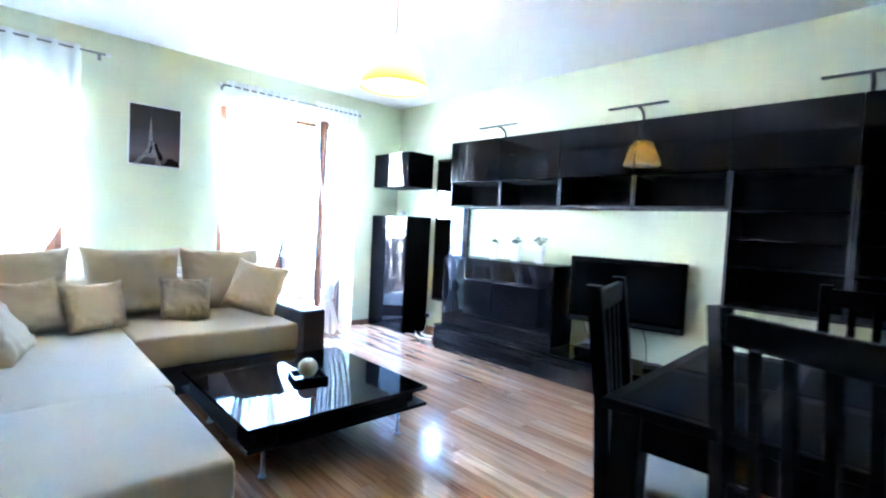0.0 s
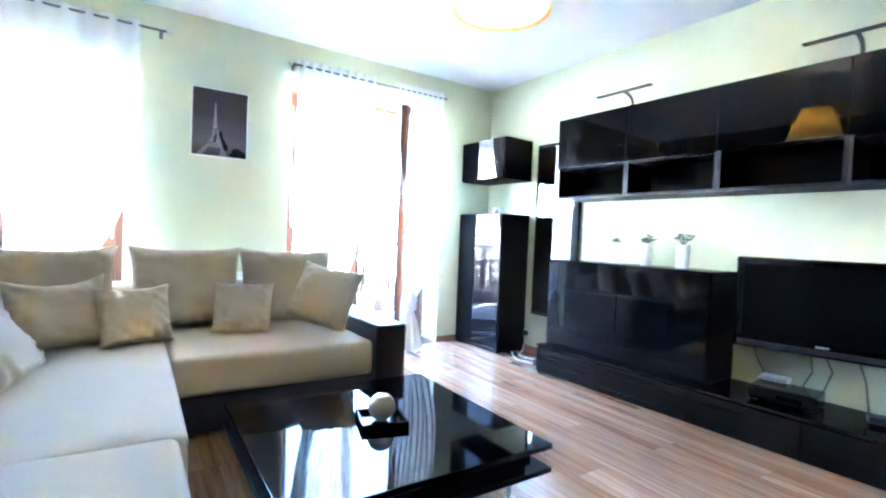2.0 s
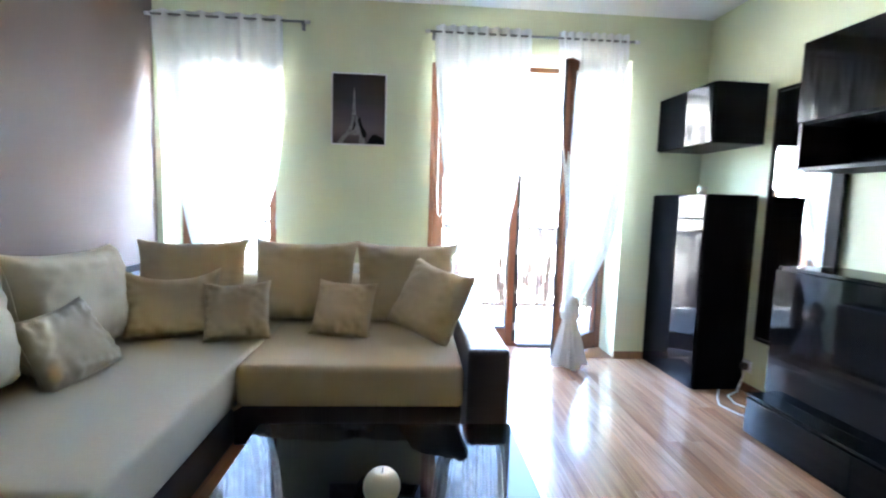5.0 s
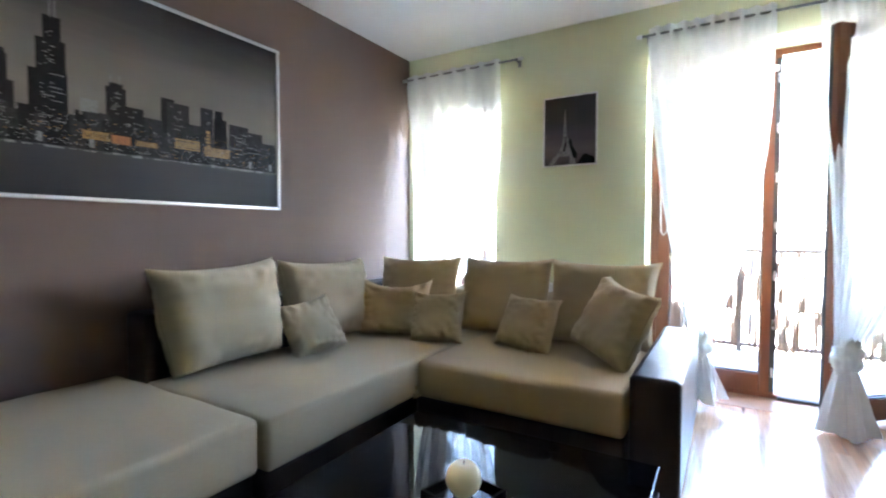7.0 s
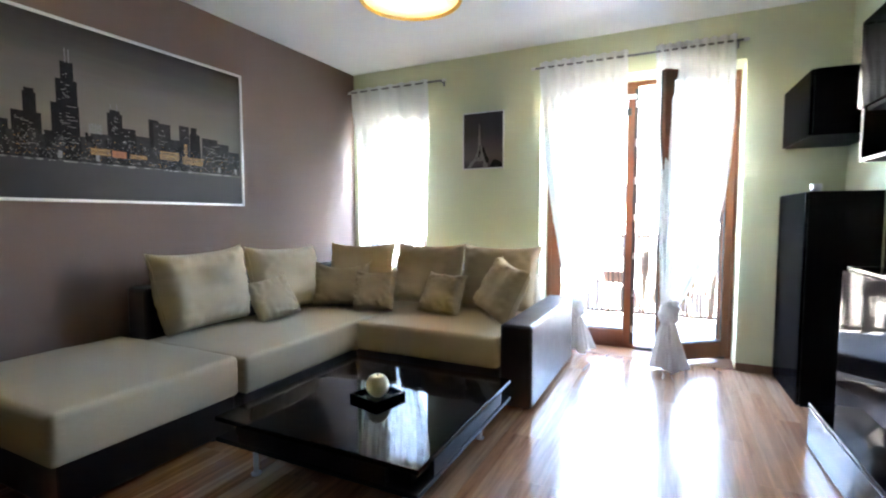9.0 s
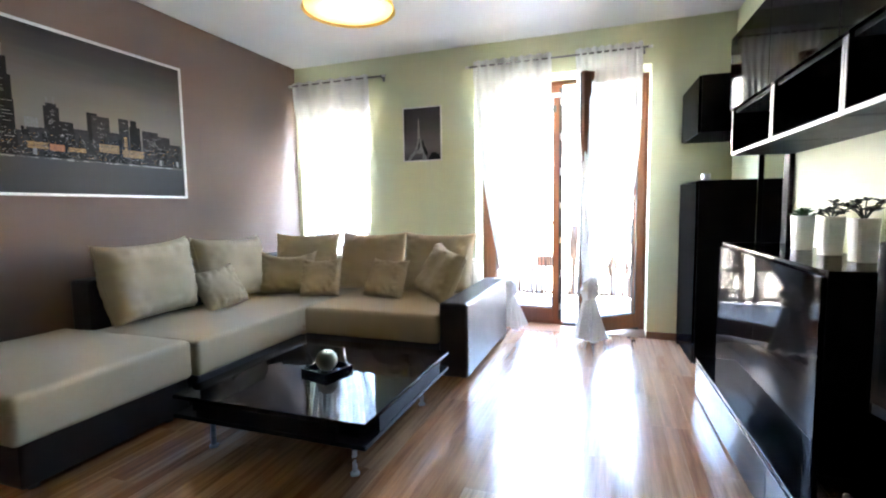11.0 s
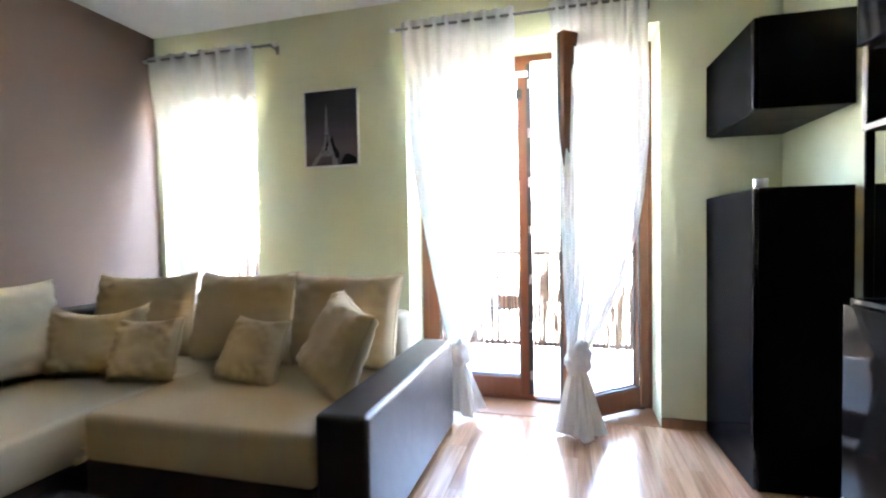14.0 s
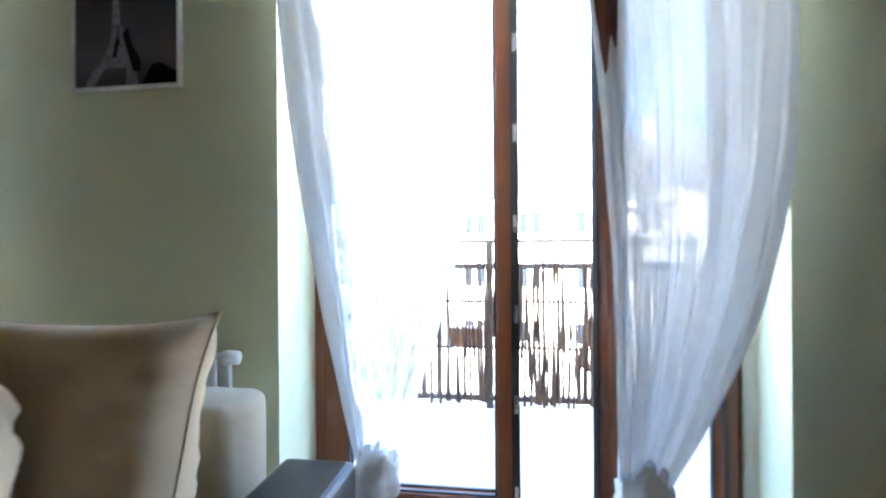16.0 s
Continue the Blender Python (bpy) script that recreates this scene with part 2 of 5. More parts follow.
M_WALL = wall_paint("pale_lime_paint", (0.66, 0.68, 0.46))
M_BROWN = wall_paint("brown_paint", (0.138, 0.088, 0.067))
M_CEIL = wall_paint("ceiling_paint", (0.8, 0.8, 0.8))
M_REVEAL = wall_paint("reveal_paint", (0.76, 0.78, 0.66))
M_FLOOR = laminate("laminate")
M_SUB = plain("underlay", (0.05, 0.04, 0.03), 0.9)
M_SKIRT = wood_frame_mat("skirting_wood", (0.24, 0.11, 0.05))
M_FRAME = wood_frame_mat("window_wood", (0.2, 0.062, 0.022))
M_GASKET = plain("dark_gasket", (0.03, 0.028, 0.028), 0.5)
M_GLASS = clear_glass("pane_glass")
M_SHEER = sheer("voile")
M_CHROME = plain("brushed_metal", (0.62, 0.62, 0.64), 0.28, 1.0, 0.08)
M_WHITE = plain("white_plastic", (0.75, 0.75, 0.73), 0.4)
M_BLACK = lacquer("black_lacquer", (0.005, 0.0045, 0.005))
M_TABLE = lacquer("table_lacquer", (0.005, 0.0045, 0.005), 0.04, 0.026, 0.42)
M_BENCH = lacquer("bench_lacquer", (0.005, 0.0042, 0.0042), 0.07, 0.022, 0.5)
M_OAK = plain("black_brown_veneer", (0.0042, 0.0034, 0.0034), 0.42, 0, 0.3, 6, 150, 0.15, spec=0.1)
M_DEEP = plain("cabinet_inside", (0.005, 0.0042, 0.0042), 0.65, 0, 0.3, spec=0.2)
# lighter grey than the panels: the window's reflection put into the colour
M_EDGE = plain("shelf_edge_lit", (0.05, 0.05, 0.054), 0.38)
# same fabric as M_CUSH, paler and cooler: window light put into the tint
M_SEAT = fabric("sand_fabric_window_lit", (0.50, 0.425, 0.30))
M_CUSH = fabric("sand_fabric", (0.53, 0.41, 0.255))
M_LEATHER = leather("dark_leather", (0.013, 0.0085, 0.0075))
M_MIRROR = plain("mirror_silver", (0.86, 0.88, 0.87), 0.01, 1.0, 0.01, bump_s=0)


# ---------------------------------------------------------------- mesh helpers
def thing(name, at, label, category, group="", rz=0.0, kind=""):
    e = new(name)
    e.empty_display_size = 0.1
    e.matrix_basis = pose(*at, 0, 0, rz)
    return tagged(e, label, category, group, kind)


def part(name, bm, material, parent=None, label="", smooth=False):
    me = bpy.data.meshes.new(name)
    bmesh.ops.recalc_face_normals(bm, faces=bm.faces)
    bm.to_mesh(me)
    bm.free()
    me.materials.append(material)
    if smooth:
        me.shade_smooth()
    ob = new(name, me)
    ob.parent = parent
    if label:
        ob["label"] = label
    return ob


def add_box(bm, x0, x1, y0, y1, z0, z1, bev=0.0, seg=1, m=None):
    vs = [bm.verts.new((x, y, z)) for x in (x0, x1) for y in (y0, y1) for z in (z0, z1)]
    fs = [bm.faces.new([vs[i] for i in q]) for q in ((0, 1, 3, 2), (4, 6, 7, 5), (0, 4, 5, 1), (2, 3, 7, 6), (0, 2, 6, 4), (1, 5, 7, 3))]
    if bev:
        es = list({e for f in fs for e in f.edges})
        r = bmesh.ops.bevel(bm, geom=es, offset=bev, segments=seg, profile=0.5, affect="EDGES")
        vs = [v for v in {v for f in r["faces"] for v in f.verts}]
    if m is not None:
        bmesh.ops.transform(bm, matrix=m, verts=vs)
    return bm


def box(x0, x1, y0, y1, z0, z1, bev=0.0, seg=1):
    return add_box(bmesh.new(), x0, x1, y0, y1, z0, z1, bev, seg)


def add_cyl(bm, p, q, r0, r1=None, n=14, caps=True):
    p, q = Vector(p), Vector(q)
    r1 = r0 if r1 is None else r1
    u = (q - p).normalized()
    a = u.orthogonal().normalized()
    b = u.cross(a)
    rings = []
    for c, r in ((p, r0), (q, r1)):
        rings.append([bm.verts.new(c + r * (math.cos(2 * math.pi * i / n) * a + math.sin(2 * math.pi * i / n) * b)) for i in range(n)])
    for i in range(n):
        bm.faces.new((rings[0][i], rings[0][(i + 1) % n], rings[1][(i + 1) % n], rings[1][i]))
    if caps:
        bm.faces.new(rings[0][::-1])
        bm.faces.new(rings[1])
    return bm


def cyl(p, q, r0, r1=None, n=14):
    return add_cyl(bmesh.new(), p, q, r0, r1, n)


def tube(pts, r, n=8):
    """A bent round bar or cable through the points."""
    bm = bmesh.new()
    pts = [Vector(p) for p in pts]
    rings = []
    a = None
    for i, p in enumerate(pts):
        d = (pts[min(i + 1, len(pts) - 1)] - pts[max(i - 1, 0)]).normalized()
        a = d.orthogonal().normalized() if a is None else (a - a.dot(d) * d).normalized()
        b = d.cross(a)
        rings.append([bm.verts.new(p + r * (math.cos(2 * math.pi * k / n) * a + math.sin(2 * math.pi * k / n) * b)) for k in range(n)])
    for r0, r1 in zip(rings, rings[1:]):
        for k in range(n):
            bm.faces.new((r0[k], r0[(k + 1) % n], r1[(k + 1) % n], r1[k]))
    bm.faces.new(rings[0][::-1])
    bm.faces.new(rings[-1])
    return bm


def lathe(profile, n=32, at=(0, 0, 0)):
    """Turned shape from (radius, height) pairs."""
    bm = bmesh.new()
    rings = [[bm.verts.new((at[0] + r * math.cos(2 * math.pi * i / n), at[1] + r * math.sin(2 * math.pi * i / n), at[2] + z)) for i in range(n)] for r, z in profile]
    for r0, r1 in zip(rings, rings[1:]):
        for i in range(n):
            bm.faces.new((r0[i], r0[(i + 1) % n], r1[(i + 1) % n], r1[i]))
    return bm


def smoothstep(a, b, x):
    t = max(0.0, min(1.0, (x - a) / (b - a)))
    return t * t * (3 - 2 * t)


# ---------------------------------------------------------------- the shell of the room
W, S, N, CEIL = 4.18, -1.9, 5.0, 2.685     # room: x 0..W, y S..N
NO = 5.42                                   # outer face of the window wall
WX0, WX1, DX0, DX1, HEAD = 0.045, 0.872, 2.025, 3.566, 2.352


def structure(name, bm, material, label, category):
    return tagged(part(name, bm, material), label, category, kind="structure")


bm = bmesh.new()
add_box(bm, 0, WX0, N, NO, 0, HEAD)
add_box(bm, WX1, DX0, N, NO, 0, HEAD)
add_box(bm, DX1, W, N, NO, 0, HEAD)
add_box(bm, 0, W, N, NO, HEAD, CEIL)
structure("wall_north", bm, M_WALL, "pale lime-yellow painted wall with a window and balcony door", "wall")
structure("wall_west", box(-0.2, 0, S - 0.2, NO, 0, CEIL), M_BROWN, "matt brown painted accent wall behind the sofa", "wall")
structure("wall_east", box(W, W + 0.2, S - 0.4, NO, 0, CEIL), M_WALL, "pale lime-yellow painted wall behind the black cabinets", "wall")
structure("wall_south", box(0, W + 0.3, S - 0.2, S, 0, CEIL), M_WALL, "plain pale lime-yellow painted wall", "wall")
structure("ceiling", box(-0.2, W + 0.5, S - 0.2, NO, CEIL, CEIL + 0.2), M_CEIL, "smooth white painted ceiling", "ceiling")
floor = structure("floor", box(0, W + 0.3, S, NO, -0.12, -0.009), M_SUB, "reddish-brown striped laminate floor with a satin sheen", "floor")
structure("baseboard", add_box(add_box(bmesh.new(), 0.0, 0.015, S, N, 0.0, 0.06, 0.003), 0.015, W, S, S + 0.015, 0.0, 0.06, 0.003), M_SKIRT, "narrow brown wooden skirting along the wall", "baseboard")
east_board = structure("baseboard", box(W - 0.015, W, S + 0.015, N, 0.0, 0.06, 0.003), M_SKIRT, "narrow brown wooden skirting along the wall", "baseboard")
structure("baseboard", add_box(add_box(bmesh.new(), WX1, DX0, N - 0.015, N, 0, 0.06, 0.003), DX1, W - 0.015, N - 0.015, N, 0, 0.06, 0.003), M_SKIRT, "narrow brown wooden skirting under the window wall", "baseboard")


def sash(parent, w, h, t=0.07, stile=0.085, low=0.13, name="sash", hinge_dots=0):
    """A glazed wooden leaf: stands on z 0, x 0..w, y -t/2..t/2. Returns the leaf's frame."""
    bm = bmesh.new()
    add_box(bm, 0, stile, -t / 2, t / 2, 0, h, 0.006, 2)
    add_box(bm, w - stile, w, -t / 2, t / 2, 0, h, 0.006, 2)
    add_box(bm, stile, w - stile, -t / 2, t / 2, 0, low, 0.006, 2)
    add_box(bm, stile, w - stile, -t / 2, t / 2, h - stile, h, 0.006, 2)
    f = part(name, bm, M_FRAME, parent, "red-brown varnished wooden leaf")
    g = part("pane", box(stile - 0.01, w - stile + 0.01, -0.012, 0.012, low - 0.01, h - stile + 0.01), M_GLASS, f)
    g.visible_shadow = False
    b2 = bmesh.new()
    for y in (-0.02, 0.02):
        add_box(b2, stile, w - stile, y - 0.006, y + 0.006, low, low + 0.008)
        add_box(b2, stile, w - stile, y - 0.006, y + 0.006, h - stile - 0.008, h - stile)
        add_box(b2, stile, stile + 0.008, y - 0.006, y + 0.006, low + 0.008, h - stile - 0.008)
        add_box(b2, w - stile - 0.008, w - stile, y - 0.006, y + 0.006, low + 0.008, h - stile - 0.008)
    part("gasket", b2, M_GASKET, f)
    if hinge_dots:
        for k in range(hinge_dots):
            z = 0.15 + (h - 0.3) * k / (hinge_dots - 1)
            part("striker", box(w - 0.021, w - 0.008, -t / 2 - 0.007, -t / 2 - 0.003, z - 0.032, z + 0.032, 0.0015), M_CHROME, f)
        part("rebate_seal", box(w - 0.03, w, -t / 2 - 0.004, -t / 2 + 0.002, 0.02, h - 0.02), M_GASKET, f, "dark rebate along the closing edge")
    return f


def casing(parent, w, h, t=0.09, d=0.045, sill=0.03):
    bm = bmesh.new()
    add_box(bm, 0, d, -t / 2, t / 2, 0, h, 0.004)
    add_box(bm, w - d, w, -t / 2, t / 2, 0, h, 0.004)
    add_box(bm, d, w - d, -t / 2, t / 2, h - d, h, 0.004)
    add_box(bm, d, w - d, -t / 2, t / 2, 0, sill, 0.004)
    return part("window_frame", bm, M_FRAME, parent, "red-brown varnished wooden frame")


FY = 5.335
win = thing("window_1", (WX0, FY, 0.0), "tall narrow wood-framed window behind a sheer curtain", "window", kind="structure")
casing(win, WX1 - WX0, HEAD)
s1 = sash(win, WX1 - WX0 - 0.09, HEAD - 0.075, name="leaf")
s1.location = (0.045, -0.02, 0.03)
part("lever_handle", add_cyl(box(WX1 - WX0 - 0.13, WX1 - WX0 - 0.10, -0.03, 0.0, 1.02, 1.1, 0.004), (WX1 - WX0 - 0.115, -0.05, 1.06), (WX1 - WX0 - 0.115, -0.05, 0.94), 0.008), M_CHROME, s1)

door = thing("door_1", (DX0, FY, 0.0), "double balcony door of brown wood, one leaf swung inwards", "balcony door", kind="structure")
casing(door, DX1 - DX0, HEAD)
LF, LO = 0.742, 0.668
l1 = sash(door, LF, HEAD - 0.075, name="fixed_leaf", hinge_dots=7)
l1.location = (0.045, -0.02, 0.03)
l2 = sash(door, LO, HEAD - 0.085, t=0.058, stile=0.07, name="open_leaf")
part("threshold_track", box(0.805, DX1 - DX0 - 0.05, -0.075, -0.047, 0.004, 0.026, 0.003), M_GASKET, door, "dark metal threshold track")
part("edge_seal", box(-0.003, 0.0, 0.004, 0.022, 0.01, HEAD - 0.095), M_GASKET, l2, "dark rubber seal along the edge")
# hinged on the far jamb, turned into the room
l2.matrix_basis = Matrix.Translation((DX1 - DX0 - 0.047, -0.06, 0.035)) @ pose(0, 0, 0, 0, 0, 41) @ Matrix.Translation((-LO, 0, 0))
part("lever_handle", add_cyl(box(0.03, 0.06, -0.045, -0.036, 1.0, 1.13, 0.004), (0.045, -0.075, 1.08), (0.045, -0.075, 0.95), 0.009), M_CHROME, l2)
structure("threshold", box(DX0, DX1, N + 0.0, NO, -0.009, 0.004), M_SKIRT, "low brown wooden threshold strip under the balcony door", "threshold")

# ---------------------------------------------------------------- seating
def pad(w, d, h, puff=0.012, corner=0.03, nx=24, ny=20, nz=6, crown=0.008):
    """An upholstered block with rounded edges: x 0..w, y 0..d, z 0..h."""
    bm = bmesh.new()
    grid = {}

    def spread(i, n, length):
        """Rows of points, closer together at the rounded edges."""
        if n < 8:
            return (0, 0.4 * corner, corner)[i] if i < 3 else (length - (0, 0.4 * corner, corner)[n - i] if n - i < 3 else length * i / n)
        near = (0, 0.3 * corner, 0.65 * corner, corner)
        if i < 4:
            return near[i]
        if n - i < 4:
            return length - near[n - i]
        return corner + (length - 2 * corner) * (i - 3) / (n - 6)

    def place(i, j, k):
        key = (i, j, k)
        if key in grid:
            return grid[key]
        x, y, z = spread(i, nx, w), spread(j, ny, d), spread(k, nz, h)
        u, v, s = x / w, y / d, z / h
        cx, cy, cz = (min(max(c, corner), l - corner) for c, l in ((x, w), (y, d), (z, h)))
        dlt = Vector((x - cx, y - cy, z - cz))
        p = Vector((cx, cy, cz))
        if dlt.length > 1e-6:
            p += dlt.normalized() * min(corner, max(abs(c) for c in dlt))
        p.z += crown * s * math.sin(math.pi * min(1, max(0, u))) * math.sin(math.pi * v)
        side = math.sin(math.pi * s) * puff
        if i == 0: p.x -= side * math.sin(math.pi * v) * 0.5
        if i == nx: p.x += side * math.sin(math.pi * v) * 0.5
        if j == 0: p.y -= side * math.sin(math.pi * u) * 0.5
        if j == ny: p.y += side * math.sin(math.pi * u) * 0.5
        nz_ = noise.noise(p * 5.0) * 0.006
        if k == nz:
            p.z += nz_
        grid[key] = bm.verts.new(p)
        return grid[key]

    def face(a, b, c, d_):
        bm.faces.new([place(*q) for q in (a, b, c, d_)])
    for i in range(nx):
        for j in range(ny):
            face((i, j, 0), (i, j + 1, 0), (i + 1, j + 1, 0), (i + 1, j, 0))
            face((i, j, nz), (i + 1, j, nz), (i + 1, j + 1, nz), (i, j + 1, nz))
    for i in range(nx):
        for k in range(nz):
            face((i, 0, k), (i + 1, 0, k), (i + 1, 0, k + 1), (i, 0, k + 1))
            face((i, ny, k), (i, ny, k + 1), (i + 1, ny, k + 1), (i + 1, ny, k))
    for j in range(ny):
        for k in range(nz):
            face((0, j, k), (0, j, k + 1), (0, j + 1, k + 1), (0, j + 1, k))
            face((nx, j, k), (nx, j + 1, k), (nx, j + 1, k + 1), (nx, j, k + 1))
    return bm


def pillow(w, h, t, seed, n=30, slump=0.0, taper=0.0):
    """A stuffed cushion standing in the xz plane: x -w/2..w/2, z 0..h, y -t/2..t/2, with pinched ears and a seam."""
    bm = bmesh.new()
    rows = {}
    for side in (1, -1):
        for i in range(n + 1):
            for j in range(n + 1):
                u, v = 2 * i / n - 1, 2 * j / n - 1
                edge = i in (0, n) or j in (0, n)
                if side == -1 and edge:
                    rows[(side, i, j)] = rows[(1, i, j)]
                    continue
                pin = 1 - (0.13 if v > 0 else 0.04) * (1 - abs(u) ** 2.6) * (abs(v) ** 3)
                pin2 = 1 - 0.10 * (1 - abs(v) ** 2.6) * (abs(u) ** 3)
                x = u * w / 2 * pin2 * (1 - taper * max(0.0, -v))
                z = (v * pin + 1) * h / 2
                th = (max(0, (1 - u ** 4)) * max(0, (1 - v ** 4))) ** 0.47
                bot = 1 + 0.25 * max(0, -v)
                nn = noise.noise(Vector((u * 1.6 + seed * 7.1, v * 1.6, side * 3 + seed)))
                wr = noise.noise(Vector((u * 5 + seed, v * 5 - seed, side))) * (abs(u) ** 3 + abs(v) ** 3)
                y = side * (t / 2 * th * bot * (1 + 0.18 * nn) + 0.035 * wr * th)
                pk = 0.010 * math.sin(26 * (u if abs(v) > abs(u) else v) + seed) * max(abs(u), abs(v)) ** 6
                y += side * pk * th
                corner = math.exp(-3.2 * ((1 - abs(u)) + (1 - abs(v))))
                y += side * 0.011 * math.sin(15 * (abs(u) - abs(v)) + seed + 2 * (u > 0) + 3 * (v > 0)) * corner * th * 2
                z -= slump * h * (1 - u * u) * max(0, v) ** 2
                y += 0.02 * math.sin(1.7 * u + seed) * v
                rows[(side, i, j)] = bm.verts.new((x, y, z))
    for side in (1, -1):
        for i in range(n):
            for j in range(n):
                q = [rows[(side, i, j)], rows[(side, i + 1, j)], rows[(side, i + 1, j + 1)], rows[(side, i, j + 1)]]
                bm.faces.new(q if side == -1 else q[::-1])
    return bm


def piping(w, h, seed, r=0.0028, n=40, slump=0.0, taper=0.0):
    pts = []
    for k in range(4 * n):
        s, e = divmod(k, n)
        u = 2 * e / n - 1
        a, b = ((u, -1), (1, u), (-u, 1), (-1, -u))[s]
        pin = 1 - (0.13 if b > 0 else 0.04) * (1 - abs(a) ** 2.6) * (abs(b) ** 3)
        pin2 = 1 - 0.10 * (1 - abs(b) ** 2.6) * (abs(a) ** 3)
        z = (b * pin + 1) * h / 2 - slump * h * (1 - a * a) * max(0, b) ** 2
        pts.append((a * w / 2 * pin2 * (1 - taper * max(0.0, -b)), 0.02 * math.sin(1.7 * a + seed) * b, z))
    return tube(pts + pts[:1], r, 5)


def cushion(name, at, w, h, t, rz, lean, seed, mat, label, group, roll=0.0, slump=0.0, taper=0.05):
    ob = part(name, pillow(w, h, t, seed, slump=slump, taper=taper), mat, None, smooth=True)
    tagged(ob, label, "cushion", group)
    ob.matrix_basis = pose(*at, 0, 0, rz) @ pose(0, 0, 0, lean, roll, 0)
    part("seam", piping(w, h, seed, slump=slump, taper=taper), mat, ob, smooth=True)
    return ob


SH = 0.44
sofa = thing("corner_sofa", (0, 0, 0), "L-shaped corner sofa with beige seats on a dark leather base", "sofa")
part("base", box(0.03, 1.075, 2.545, 4.78, 0.04, 0.235, 0.012, 2), M_LEATHER, sofa, "dark brown leather plinth")
part("base", box(1.08, 2.165, 3.53, 4.78, 0.04, 0.235, 0.012, 2), M_LEATHER, sofa, "dark brown leather plinth")
c1 = part("seat", pad(0.86, 1.465, SH - 0.237, corner=0.026), M_SEAT, sofa, "beige woven seat pad", True)
c1.location = (0.24, 2.535, 0.237)
c2 = part("seat", pad(1.07, 1.03, SH - 0.237, corner=0.032), M_CUSH, sofa, "sand-coloured woven seat pad", True)
c2.location = (1.1, 3.5, 0.239)
c3 = part("seat", pad(0.88, 0.6, SH - 0.245, corner=0.026), M_SEAT, sofa, "beige woven corner pad", True)
c3.location = (0.24, 4.0, 0.237)
part("backrest", box(0.03, 0.24, 2.56, 4.78, 0.236, 0.745, 0.03, 3), M_LEATHER, sofa, "low dark leather back")
part("backrest", box(0.245, 2.115, 4.56, 4.78, 0.236, 0.70, 0.04, 4), M_SEAT, sofa, "low beige fabric back", True)
part("armrest", box(2.185, 2.385, 3.485, 4.72, 0.03, 0.535, 0.022, 3), M_LEATHER, sofa, "dark brown leather armrest")
for x, y in ((0.12, 2.65), (1.0, 2.65), (0.12, 4.66), (2.05, 4.66), (1.2, 3.62)):
    part("foot", cyl((x, y, 0), (x, y, 0.042), 0.022), M_GASKET, sofa)
part("strap", tube([(1.105, 3.5, 0.30), (1.085, 3.485, 0.27), (1.11, 3.472, 0.25), (1.135, 3.485, 0.265)], 0.012), M_CUSH, sofa, "hanging fabric tie")

ott = thing("ottoman", (0, 0, 0), "square beige fabric ottoman on a dark leather base", "ottoman")
part("base", box(0.06, 1.03, 1.71, 2.525, 0.04, 0.235, 0.012, 2), M_LEATHER, ott, "dark brown leather plinth")
o1 = part("seat", pad(1.03, 0.86, SH - 0.225, corner=0.03), M_SEAT, ott, "beige woven seat pad", True)
o1.location = (0.04, 1.668, 0.237)
for x, y in ((0.14, 1.79), (0.95, 1.79), (0.14, 2.45), (0.95, 2.45)):
    part("foot", cyl((x, y, 0), (x, y, 0.042), 0.022), M_GASKET, ott)

BACK = "large cushions along the sofa back"
SMALL = "small cushions on the sofa"
cushion("back_cushion", (0.36, 2.905, 0.46), 0.71, 0.52, 0.27, -90, 9, 1, M_SEAT, "large beige back cushion leaning on the leather back", BACK, roll=2, taper=0.17)
cushion("back_cushion", (0.355, 3.62, 0.45), 0.73, 0.51, 0.25, -88, 9, 2, M_SEAT, "large beige back cushion leaning on the leather back", BACK, roll=-2)
cushion("back_cushion", (0.57, 4.27, 0.45), 0.64, 0.51, 0.21, 14, -13, 3, M_CUSH, "large sand back cushion below the narrow window", BACK)
cushion("back_cushion", (1.235, 4.30, 0.45), 0.655, 0.52, 0.25, 0, -13, 4, M_CUSH, "large sand back cushion leaning on the back", BACK)
cushion("back_cushion", (1.87, 4.30, 0.45), 0.66, 0.52, 0.25, -2, -13, 5, M_CUSH, "large sand back cushion next to the armrest", BACK)
cushion("scatter_cushion", (0.57, 3.33, 0.445), 0.34, 0.33, 0.13, -104, 25, 6, M_SEAT, "small beige cushion leaning on a back cushion", SMALL, roll=10)
cushion("scatter_cushion", (0.62, 3.93, 0.445), 0.50, 0.385, 0.17, 22, -16, 7, M_CUSH, "small creased sand cushion in the sofa corner", SMALL, slump=0.12)
cushion("scatter_cushion", (0.975, 3.89, 0.445), 0.36, 0.33, 0.14, 12, -24, 8, M_CUSH, "small sand cushion in front of a creased one", SMALL, roll=-2)
cushion("scatter_cushion", (1.505, 3.98, 0.445), 0.36, 0.335, 0.14, -6, -26, 9, M_CUSH, "small sand cushion in the middle of the sofa", SMALL, roll=4)
cushion("scatter_cushion", (1.94, 3.95, 0.475), 0.44, 0.42, 0.18, -42, -24, 10, M_CUSH, "square sand cushion slumped against the armrest", SMALL, roll=11)

